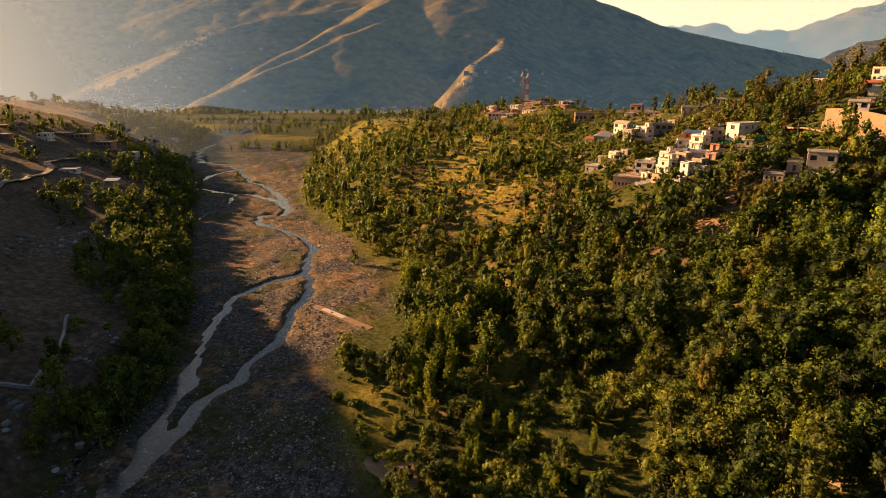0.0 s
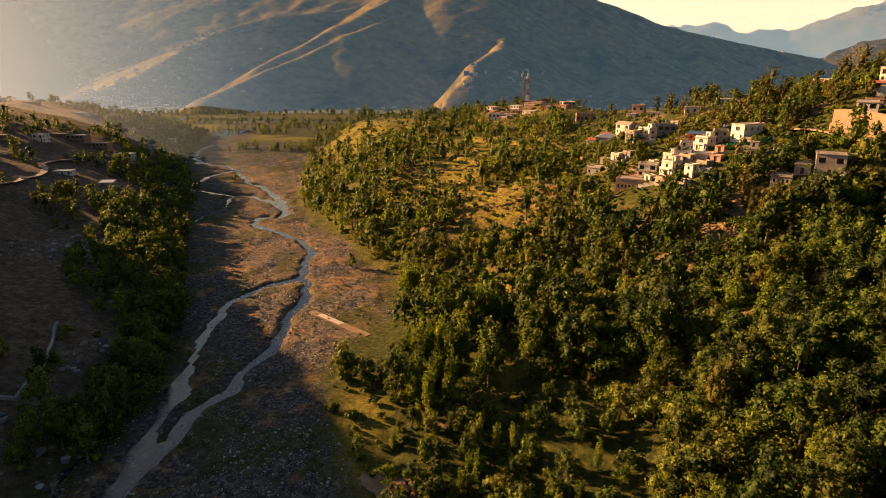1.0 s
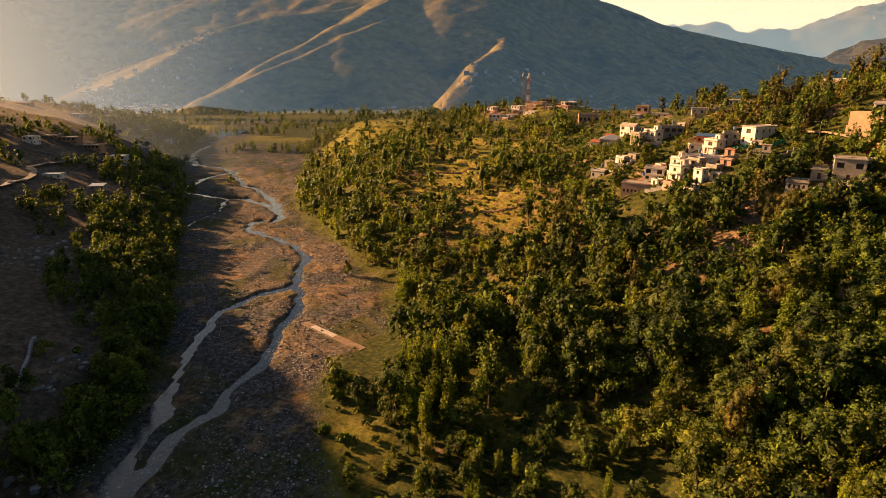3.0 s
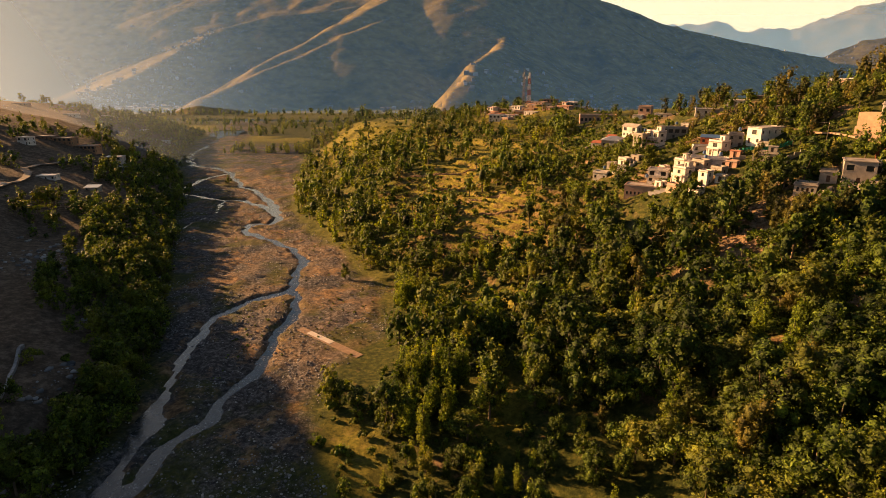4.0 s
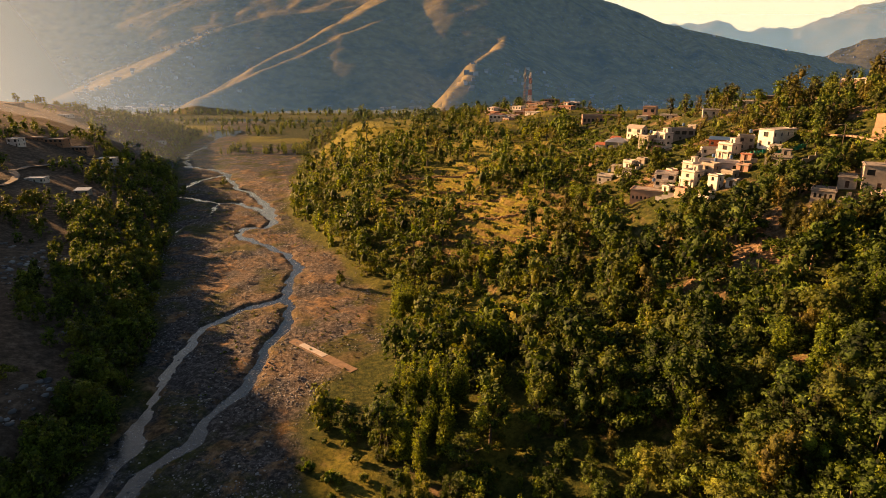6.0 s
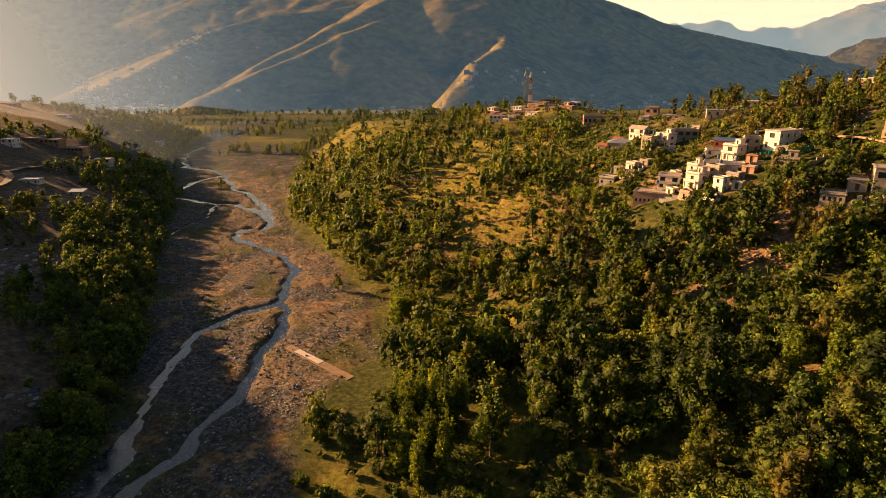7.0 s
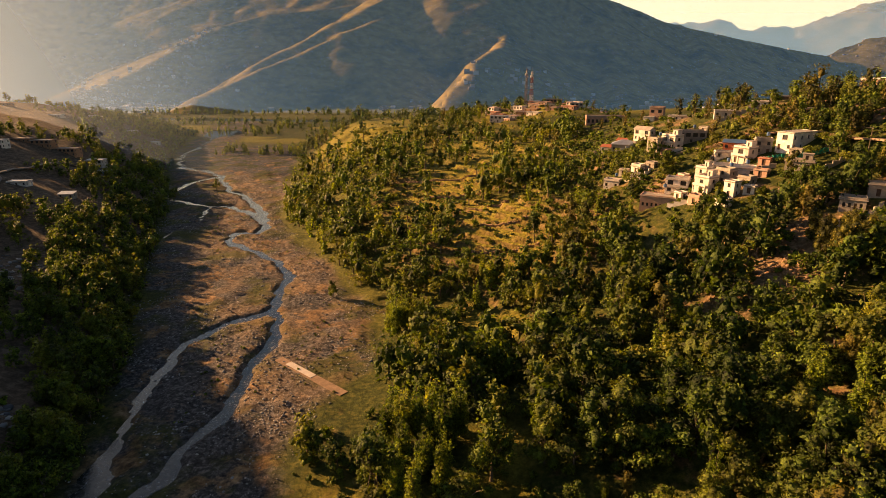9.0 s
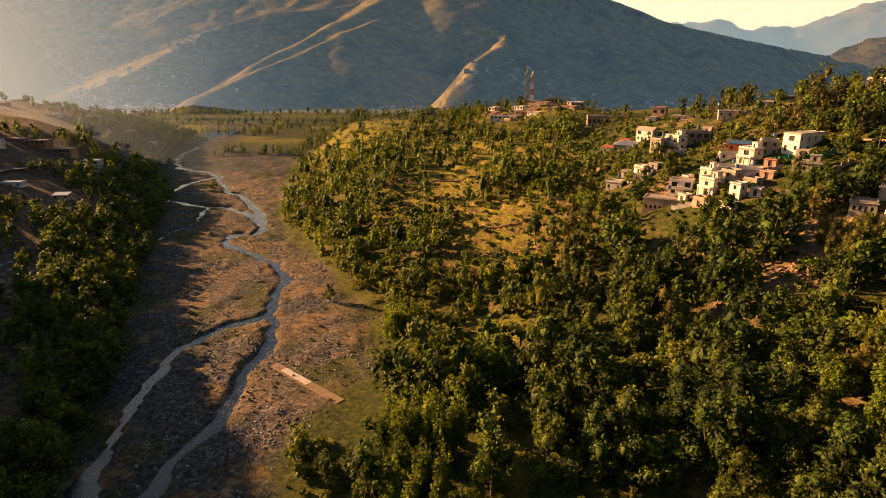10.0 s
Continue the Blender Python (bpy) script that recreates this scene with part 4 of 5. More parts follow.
def tree_shape(kind, seed, fine):
    """Trunk and crown (verts, triangles) of one tree, 1:1 in metres."""
    rng = np.random.default_rng(seed)
    if kind == "poplar":
        h = rng.uniform(14, 17)
        lobes = []
        for k in range(11):
            a, out = k * 2.4 + rng.uniform(-0.4, 0.4), rng.uniform(0.2, 1.7)
            low, tip = h * rng.uniform(0.1, 0.4), h * rng.uniform(0.62, 0.98) * (1.04 - 0.08 * out)
            for j in range(6):
                u = j / 5
                r = (1.12 - 0.72 * u) * rng.uniform(0.75, 1.2)
                lobes.append((out * (0.55 + 0.45 * u) * math.cos(a) + rng.normal() * 0.2, out * (0.55 + 0.45 * u) * math.sin(a) + rng.normal() * 0.2, low + (tip - low) * u, r, r, r * 1.35))
        trunk = [tube([(0, 0, -0.6), (0.05, 0, h * 0.3), (0, 0.1, h * 0.8)], [0.24, 0.19, 0.06])]
        for k in (2, 4, 6):
            trunk.append(tube([(0, 0, h * 0.12), (lobes[k * 6 + 1][0] * 0.8, lobes[k * 6 + 1][1] * 0.8, h * 0.4), lobes[k * 6 + 3][:3]], [0.12, 0.07, 0.03], 5))
        count, size = (2600, 0.23) if fine is True else (560, 0.42)
    elif kind in ("broad", "dense"):
        h = rng.uniform(10, 13.5)
        lobes = [(0, 0, h * 0.58, h * 0.16, h * 0.16, h * 0.3)]
        for k in range(17):
            a, up = k * 2.4 + rng.uniform(0, 0.6), rng.uniform(-0.42, 0.42)
            d = h * rng.uniform(0.12, 0.25) * (1.1 - 1.3 * max(up, 0))
            r = h * rng.uniform(0.06, 0.125)
            lobes.append((d * math.cos(a), d * math.sin(a), h * (0.55 + up), r, r, r * rng.uniform(0.8, 1.3)))
        trunk = [tube([(0, 0, -0.6), (0.1, 0.05, h * 0.3), (0, 0.1, h * 0.62)], [0.32, 0.22, 0.1])]
        for k in (1, 4, 7, 9):
            trunk.append(tube([(0.08, 0.04, h * 0.28), tuple(0.55 * np.array(lobes[k][:2])) + (h * 0.42,), lobes[k][:3]], [0.16, 0.1, 0.04], 5))
        count, size = (1750, 0.25) if fine is True else (440, 0.45)
    elif kind == "spread":
        h = rng.uniform(7, 9)
        lobes = []
        for k in range(14):
            a, d = k * 2.4, h * rng.uniform(0.1, 0.52)
            r = h * rng.uniform(0.12, 0.19)
            lobes.append((d * math.cos(a), d * math.sin(a), h * (0.9 - 0.6 * d / h) + rng.normal() * 0.5 - (h * 0.25 if k % 4 == 0 else 0), r * 1.2, r * 1.2, r * 0.62))
        trunk = [tube([(0, 0, -0.6), (0.15, 0.1, h * 0.4), (0, 0.1, h * 0.7)], [0.3, 0.22, 0.1])]
        for k in (0, 3, 5, 8, 11):
            trunk.append(tube([(0.1, 0.05, h * 0.3), tuple(0.5 * np.array(lobes[k][:2])) + (h * 0.5,), lobes[k][:3]], [0.15, 0.1, 0.04], 5))
        count, size = (1500, 0.25) if fine is True else (400, 0.44)
    elif kind == "gum":
        h = rng.uniform(13, 17)
        lobes = []
        for k in range(15):
            a, z = k * 2.4 + rng.uniform(0, 0.5), 0.18 + 0.77 * k / 14
            d = h * 0.15 * rng.uniform(0.4, 1.1) * (1.15 - 0.75 * abs(z - 0.5))
            r = h * rng.uniform(0.085, 0.12)
            lobes.append((d * math.cos(a), d * math.sin(a), z * h, r, r, r * 1.25))
        trunk = [tube([(0, 0, -0.6), (0.2, 0.1, h * 0.3), (-0.1, 0.1, h * 0.85)], [0.33, 0.24, 0.06])]
        for k in (3, 6, 9):
            trunk.append(tube([(0.15, 0.1, h * 0.3), lobes[k][:3]], [0.14, 0.05], 5))
        count, size = (1700, 0.26) if fine is True else (430, 0.46)
    else:
        h = rng.uniform(2.0, 3.4)
        lobes = []
        for k in range(6):
            a, d = k * 2.4, h * rng.uniform(0.15, 0.5)
            r = h * rng.uniform(0.26, 0.4)
            lobes.append((d * math.cos(a), d * math.sin(a), h * rng.uniform(0.35, 0.65), r, r, r * 0.9))
        trunk = [tube([(0, 0, -0.5), (0.05, 0, h * 0.5)], [0.1, 0.05], 5)]
        count, size = (220, 0.3) if fine is True else (60, 0.55)
    taper = 0.0
    solid = lobes[::4] if kind == "poplar" else lobes
    shrink = 0.72 if kind != "spread" else 0.62
    if fine == "far":
        crown = joined([leaves(rng, lobes, 165 if kind != "bush" else 26, size * 1.3, taper), cores(rng, solid[::3], 1, shrink, taper)])
        trunk = trunk[:1]
    else:
        crown = joined([leaves(rng, lobes, count, size, taper), cores(rng, solid if fine else solid[::2], 1, shrink if fine else shrink * 1.05, taper)])
    if fine is not True and kind != "bush":
        crown[0][:, 2] -= 0.09 * h
    return joined(trunk), crown, h


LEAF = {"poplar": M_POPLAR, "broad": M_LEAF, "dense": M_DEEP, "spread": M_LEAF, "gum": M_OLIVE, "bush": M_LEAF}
TREE_NAME = {"poplar": "poplar_tree", "broad": "broadleaf_tree", "dense": "dense_tree", "spread": "spreading_tree", "gum": "gum_tree", "bush": "shrub"}
TREE_LABEL = {"poplar": "tall slim poplar with light green sunlit leaves", "broad": "rounded leafy green tree on the grassy slope",
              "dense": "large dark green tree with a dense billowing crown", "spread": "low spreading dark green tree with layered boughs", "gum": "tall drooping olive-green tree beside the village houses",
              "bush": "small dense green shrub on rough grass"}
SHAPES = {(kind, k, fine): tree_shape(kind, 100 * k + len(kind), fine) for kind in LEAF for k in range(5) for fine in (True, False, "far")}
PROTO = {}
WOODS = {kind: [] for kind in LEAF}
PLANTED = {kind: 0 for kind in LEAF}


def plant(kind, x, y, scale=1.0, turn=0.0, fine=True, single=True, variant=None, tall=1.0):
    k = int(abs(x * 7.3 + y * 3.1)) % 5 if variant is None else variant
    z = ground_at(x, y) - 0.1
    m = pose(x, y, z, 0, 0, turn) @ Matrix.Diagonal((scale, scale, scale * tall, 1))
    if not single or PLANTED[kind] >= 300:
        WOODS[kind].append((k, m, "far" if y > 300 else False))
        return
    PLANTED[kind] += 1
    key = (kind, k, "far" if y > 300 else fine)
    if key not in PROTO:
        trunk, crown, _ = SHAPES[key]
        top = new(TREE_NAME[kind], None)
        top.empty_display_size = 0.3
        for name, (v, f), mat in (("trunk", trunk, M_BARK), ("crown", crown, LEAF[kind])):
            ob = new(name, mesh_from(name, v, f, mat))
            ob.parent = top
        tagged(top, TREE_LABEL[kind], "shrub" if kind == "bush" else "tree", {"bush": "shrubs", "gum": "trees round the village"}.get(kind, "trees on the slope"))
        PROTO[key] = top
        top.matrix_basis = m
        return
    ob = copy_thing(PROTO[key], Matrix())
    ob.matrix_basis = m


def grow_woods():
    """The further trees, too many to count, in one sheet of woods for each kind."""
    for kind, spots in WOODS.items():
        if not spots:
            continue
        vs, fs, ms, n = [], [], [], 0
        for k, m, fine in spots:
            trunk, crown, _ = SHAPES[(kind, k, fine)]
            mat = np.array(m)
            for slot, (v, f) in ((1, trunk), (0, crown)):
                vs.append(v @ mat[:3, :3].T + mat[:3, 3])
                fs.append(f + n)
                ms.append(np.full(len(f), slot, np.int32))
                n += len(v)
        me = mesh_from("woods", np.concatenate(vs), np.concatenate(fs), [LEAF[kind], M_BARK])
        me.polygons.foreach_set("material_index", np.concatenate(ms))
        tagged(new("woods", me), {"bush": "scattered green shrubs covering the slopes"}.get(kind, "distant green woods on the valley slopes"), "woods", kind="stuff")


rng = np.random.default_rng(5)
SIDE_ROAD = [(-235, 300), (-246.5, 324.7), (-258, 370), (-261, 390), (-267.5, 402), (-277, 412), (-277.6, 430.7), (-271, 459), (-262, 480)]


# key stands of trees
for kind, x, y, s in [("poplar", -17, 246, 1.05), ("poplar", -14, 243, 1.15), ("poplar", -11, 245, 1.1), ("poplar", -8, 242, 1.0), ("poplar", -5, 244, 0.95),
                      ("poplar", -12, 178, 1.0), ("poplar", -8, 176, 1.15), ("poplar", -4, 178, 1.25), ("poplar", 0, 176, 1.3), ("poplar", 3, 172, 1.3), ("poplar", 6, 178, 1.25),
                      ("poplar", -7, 168, 1.1), ("poplar", -2, 164, 1.1), ("poplar", 2, 161, 1.0), ("poplar", -8, 157, 1.1), ("poplar", -4, 153, 1.0),
                      ("broad", -29, 173, 0.75), ("broad", -23, 169, 0.8), ("broad", -18, 170, 0.7), ("broad", -15, 163, 0.65), ("broad", -45, 285, 0.65),
                      ("gum", 49, 258, 1.0), ("gum", 53, 262, 0.95), ("broad", 42, 293, 1.1), ("broad", 22, 268, 0.95), ("poplar", 60, 210, 1.1), ("poplar", 63, 214, 1.05)]:
    plant(kind, x, y, s, x * 40)
    if kind == "poplar":
        plant(kind, x + rng.uniform(-2.2, 2.2), y + rng.uniform(1.5, 3), s * rng.uniform(0.75, 0.95), y * 40)
for k in range(16):
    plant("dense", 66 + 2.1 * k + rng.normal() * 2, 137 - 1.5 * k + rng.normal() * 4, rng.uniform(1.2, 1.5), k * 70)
for k in range(52):
    gum_x = 104 + rng.uniform(0, 42)
    plant("gum", gum_x, 201 - 0.3 * (gum_x - 104) + rng.normal() * 3.2, rng.uniform(0.6, 0.82), rng.uniform(0, 360), fine=True)
for x, y, s in [(158, 307, 1.1), (163, 309, 1.15), (168, 306, 0.95), (163, 318, 0.9), (210, 330, 1.1), (216, 336, 1.2), (224, 338, 1.25), (232, 345, 1.2), (240, 340, 1.2), (150, 350, 0.95), (154, 353, 0.85),
                (190, 320, 1.0), (196, 326, 1.0), (200, 316, 0.95), (226, 320, 1.1), (236, 318, 1.1), (246, 330, 1.2), (170, 330, 1.0), (134, 385, 0.9), (150, 372, 0.9), (140, 378, 0.85)]:
    plant("gum", x, y, s, x * 31)
for k in range(46):
    y = 345 + 3.6 * k
    plant("poplar", float(feet(y)[1]) + rng.uniform(6, 24), y, rng.uniform(0.55, 0.8), k * 50, fine=False, single=y < 430)
for k in range(90):
    x, y = -262 + 110 * rng.uniform() ** 1.0, 735 + rng.uniform(0, 70)
    if float(fractal(x, y, 30, 97, 2)) > -0.12:
        plant("poplar" if k % 3 else "broad", x, y, rng.uniform(0.6, 1.1), k * 50, fine=False, single=False)
for k in range(170):
    x, y = rng.uniform(-400, 60), rng.uniform(960, 1130)
    if float(fractal(x, y, 60, 98, 2)) > -0.05:
        plant("poplar" if k % 2 else "broad", x, y, rng.uniform(0.7, 1.4), k * 50, fine=False, single=False)


def keep_clear(x, y):
    """Yards, paths and fields where nothing tall grows."""
    return any(math.hypot(x - a, y - b) < r * 0.9 + 1.5 for a, b, r in HOUSE_SPOTS)


def open_ground(x, y):
    """0 to 1: how far the right slope is field rather than wood."""
    o = float(field_share(x, y))

    def spot(cx, cy, rx, ry, much):
        return much * float(smooth(1.4 - math.hypot((x - cx) / rx, (y - cy) / ry)))

    return max(o, spot(18, 170, 9, 24, 0.95), spot(108, 204, 26, 11, 0.95), spot(-20, 142, 15, 28, 1.0), spot(-23, 192, 12, 20, 1.0), spot(-13, 231, 13, 10, 0.95), spot(100, 350, 24, 30, 0.95),
               spot(130, 312, 28, 9, 0.75), spot(108, 278, 30, 28, 0.92), spot(150, 250, 26, 16, 0.85), spot(126, 210, 22, 8, 0.98), spot(88, 262, 22, 15, 0.97), spot(104, 240, 14, 8, 0.7), spot(84, 303, 12, 10, 0.9), spot(103, 105, 13, 13, 0.85), spot(166, 236, 20, 12, 0.97), spot(140, 238, 14, 10, 0.6), spot(60, 330, 30, 50, 0.3),
               spot(118, 405, 26, 80, 0.97), spot(80, 545, 70, 65, 0.93), spot(82, 385, 22, 55, 0.85), spot(126, 312, 20, 8, 0.85), spot(85, 600, 60, 50, 0.85))


def scatter():
    y = 84.0
    while y < 900:
        step = 6.9 if y < 330 else 7.3 + (y - 330) * 0.012
        x = -175.0
        while x < min(y * 0.82 + 30, 420):
            px, py = x + rng.uniform(-0.55, 0.55) * step, y + rng.uniform(-0.55, 0.55) * step
            x += step
            xl, xr = feet(py)
            if (py > 400 and px > 140) or px < xr + 6 or keep_clear(px, py) or math.hypot(px - 1, py - 170) < 14 or math.hypot(px + 6, py - 156) < 8 or math.hypot(px + 11, py - 243) < 11:
                continue
            o = open_ground(px, py)
            grove = float(fractal(px, py, 45, 91, 3))
            chance = (0.78 + 0.9 * grove + 0.35 * max(0.0, (165 - py) / 60) + (0.2 if px > 55 and py < 240 else 0)) * (1 - o)
            if 225 < py < 430 and px < 70:
                chance *= 0.8
            if py > 480:
                chance *= 0.8
            if rng.uniform() > chance:
                for _ in range(2):
                    if rng.uniform() < 0.65 * (1 - (0.8 if px < 70 else 0.35) * o):
                        qx, qy = px + rng.uniform(-3, 3), py + rng.uniform(-3, 3)
                        plant("bush", qx, qy, rng.uniform(0.5, 1.15), rng.uniform(0, 360), fine=py < 150, single=py < 240)
                continue
            if py < 260 and o < 0.4 and rng.uniform() < 0.5:
                plant("bush", px + rng.uniform(-3.5, 3.5), py + rng.uniform(-3.5, 3.5), rng.uniform(0.7, 1.3), rng.uniform(0, 360), fine=False, single=False)
            hill = (py > 228 and px > 92) or (232 < py < 330 and px > 70)
            if hill and rng.uniform() < (0.25 if py < 330 else 0.5):
                plant("bush", px, py, rng.uniform(0.6, 1.2), rng.uniform(0, 360), fine=False, single=False)
                continue
            if px < 40:
                p = [0.24, 0.52, 0.20, 0.04]
            elif py < 240:
                p = [0.10, 0.62, 0.24, 0.04]
            else:
                p = [0.03, 0.55, 0.22, 0.20] if px > 92 else [0.14, 0.62, 0.2, 0.04]
            kind = rng.choice(["poplar", "broad", "spread", "gum"], p=p)
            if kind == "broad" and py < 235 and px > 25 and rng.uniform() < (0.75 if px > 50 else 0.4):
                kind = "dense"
            s = rng.uniform(0.95, 1.5) if py < 220 else rng.uniform(0.85, 1.35) if py < 330 else rng.uniform(0.95, 1.5)
            if px > 50 and py < 175:
                s *= 1.05
            if px < 45 and py < 152:
                s *= 0.55
            if hill:
                s *= 0.72
            if kind == "poplar":
                s *= 0.8
            elif kind == "gum":
                s *= 0.7
            plant(kind, px, py, s, rng.uniform(0, 360), fine=py < 168, single=py < 260, tall=rng.uniform(0.85, 1.15))
        y += step


scatter()
# young trees and hedge shrubs round the little plots
for k in range(190):
    x, y = rng.uniform(-34, 24), rng.uniform(98, 168)
    if x > float(feet(y)[1]) + 5:
        if k % 3 == 0 and x > -22:
            plant("poplar" if k % 2 else "broad", x, y, rng.uniform(0.3, 0.62), k * 41, fine=False)
        else:
            plant("bush", x, y, rng.uniform(0.3, 0.8), k * 41, fine=True)
# scrub along the terrace banks
for _ in range(6500):
    x, y = rng.uniform(-90, 95), rng.uniform(235, 560)
    if ground_at(x, y + 1.4) - ground_at(x, y - 1.4) > 1.0 and x > float(feet(y)[1]) + 8 and not keep_clear(x, y):
        plant("bush", x, y, rng.uniform(0.3, 0.75), rng.uniform(0, 360), fine=False, single=False)

for k in range(70):
    y = 142 + 80 * rng.uniform()
    plant("broad" if k % 3 else "spread", float(feet(y)[0]) - 3 - (24 if y > 198 else 9) * rng.uniform() ** 1.3, y, rng.uniform(0.6, 0.95), k * 37, fine=False)
for k in range(200):
    y = 215 + 225 * rng.uniform()
    x = float(feet(y)[0]) - 2 - (34 + 0.03 * y) * rng.uniform() ** 1.1
    if not keep_clear(x, y) and float(near_line(x, y, SIDE_ROAD)) > 6 and math.hypot(x + 220, y - 392) > 15:
        plant("broad" if k % 4 else "poplar", x, y, rng.uniform(0.6, 1.0) * (0.8 if k % 4 == 0 else 1), k * 37, fine=False)
for k in range(120):
    x, y = -292 + rng.normal() * 48, 478 + rng.normal() * 34
    if not keep_clear(x, y) and float(near_line(x, y, SIDE_ROAD)) > 6 and not (425 < y < 500 and -330 < x < -240):
        plant("broad" if k % 3 else "bush", x, y, rng.uniform(0.5, 0.85), k * 53, fine=False, single=False)
for _ in range(2500):
    y = rng.uniform(100, 1000)
    xl, xr = feet(y)
    v = abs(rng.normal()) * 55 * (0.35 + y / 420)
    x = xl + 2 - v
    if keep_clear(x, y) or math.hypot((x + 290) / 42, (y - 472) / 26) < 1 or (y < 300 and v > (26 if y > 198 else 9) + 10 * rng.uniform() and rng.uniform() < 0.95):
        continue
    dens = 0.5 + 1.5 * float(fractal(x, y, 50, 95, 3)) - v / (70 + y * 0.4)
    if rng.uniform() > dens + 0.1:
        continue
    plant(rng.choice(["broad", "spread", "bush"], p=[0.6, 0.2, 0.2]), x, y, rng.uniform(0.6, 1.1), rng.uniform(0, 360), fine=False, single=y < 300)
# groves on the hilltop round the upper houses
for k in range(95):
    x = rng.uniform(138, 235)
    y = 288 + 0.22 * (x - 138) + rng.normal() * 15
    if not keep_clear(x, y):
        plant("gum" if k % 4 == 0 else "broad", x, y, rng.uniform(0.5, 0.78), k * 47, fine=False)
# low scrub on the bank below the upper houses and round the village
for _ in range(1100):
    x, y = 78 + rng.normal() * 20, 355 + rng.normal() * 45
    if not keep_clear(x, y) and x > 35 and y > 262:
        plant("bush", x, y, rng.uniform(0.4, 0.85), rng.uniform(0, 360), fine=False, single=False)
for _ in range(300):
    x, y = rng.uniform(85, 175), rng.uniform(235, 330)
    if not keep_clear(x, y):
        plant("bush", x, y, rng.uniform(0.35, 0.8), rng.uniform(0, 360), fine=False, single=False)
# tufts on the sunlit gravel flat
for _ in range(700):
    y = 190 + 260 * rng.uniform() ** 1.3
    xl, xr = feet(y)
    x = xl + (xr - xl) * rng.uniform(0.35, 1.0)
    if float(fractal(x, y, 18, 88, 3)) > 0.02 and min(float(near_line(x, y, c[0])) for c in CHANNELS) > 5:
        plant("bush", x, y, rng.uniform(0.12, 0.3), rng.uniform(0, 360), fine=False, single=False)
# trees along the main river
for k in range(380):
    x, y = rng.uniform(-760, 420), rng.choice([1185, 1400]) + rng.normal() * 14
    plant("broad" if k % 3 else "poplar", x, y, rng.uniform(0.8, 1.5), k * 50, fine=False, single=False)

# ---- stones of the river bed ----
def stones(name, spots, mat, label):
    bv, bf = BALLS[1]
    r = np.random.default_rng(31)
    vs, fs = [], []
    for k, (x, y, z, s) in enumerate(spots):
        v = bv * r.uniform(0.75, 1.2, (len(bv), 1)) * [s, s * r.uniform(0.6, 1), s * 0.55]
        a = r.uniform(0, 6.28)
        c, t = math.cos(a), math.sin(a)
        vs.append(np.stack([v[:, 0] * c - v[:, 1] * t + x, v[:, 0] * t + v[:, 1] * c + y, v[:, 2] + z], 1))
        fs.append(bf + k * len(bv))
    return tagged(new(name, mesh_from(name, np.concatenate(vs), np.concatenate(fs), mat)), label, "stones", kind="stuff")


def bed_stones():
    r = np.random.default_rng(17)
    y = 95 + 430 * r.uniform(0, 1, 26000) ** 1.9
    xl, xr = feet(y)
    x = xl + (xr - xl) * r.uniform(-0.02, 1.04, len(y))
    grain = fractal(x, y, 16, 77, 3) + 0.6 * np.abs(fractal(x, y, 5, 78, 2))
    keep = grain > r.uniform(-0.25, 0.45, len(y))
    x, y = x[keep], y[keep]
    s = 0.12 + 0.30 * r.uniform(0, 1, len(x)) ** 3 + 0.0005 * y
    z = height(x, y)
    level = bed_level(y) - 0.55
    z = np.where((z < level) & (r.uniform(0, 1, len(y)) < 0.4), level - 0.12, z)
    spots = np.stack([x, y, z + s * 0.1, s], 1)
    stones("pebbles", spots, M_STONES, "loose grey pebbles strewn over the river bed")
    big = np.random.default_rng(19)
    bv, bf = BALLS[2]
    for k in range(5):
        me = soften(mesh_from("boulder", bv * big.uniform(0.85, 1.12, (len(bv), 1)) * [1, 0.75, 0.6], bf, M_STONE))
        BOULDERS.append(me)
    for k in range(110):
        y = 100 + 260 * big.uniform() ** 1.5
        xl, xr = feet(y)
        x = xl + (xr - xl) * big.uniform(0.05, 1.0)
        s = big.uniform(0.28, 0.6)
        ob = new("boulder", BOULDERS[k % 5])
        ob.matrix_basis = pose(x, y, ground_at(x, y) + 0.1 * s, 0, 0, big.uniform(0, 360)) @ Matrix.Diagonal((s, s, s, 1))
        tagged(ob, "rounded grey boulder half sunk in river gravel", "boulder", "boulders in the river bed")


BOULDERS = []


def island_stone():
    m, nt, bsdf = material("pebble_stone")
    geo = nt.nodes.new("ShaderNodeNewGeometry")
    nt.links.new(ramp(nt, geo.outputs["Random Per Island"], [(0.0, (0.06, 0.06, 0.065)), (0.7, (0.19, 0.18, 0.175)), (1.0, (0.42, 0.40, 0.38))]), bsdf.inputs["Base Color"])
    bsdf.inputs["Roughness"].default_value = 0.85
    return m


M_STONES = island_stone()
M_CLOD = plain_material("orange_earth", (0.16, 0.085, 0.04), (0.40, 0.25, 0.14), 0.8)
bed_stones()


clods = np.random.default_rng(23)
bank = [(107 + clods.normal() * 17, 203 + clods.normal() * 8) for _ in range(700)]
stones("earth_clods", [(x, y, ground_at(x, y) + 0.05, 0.2 + 0.75 * clods.uniform() ** 3) for x, y in bank], M_CLOD, "broken orange earth and rock below the trees")


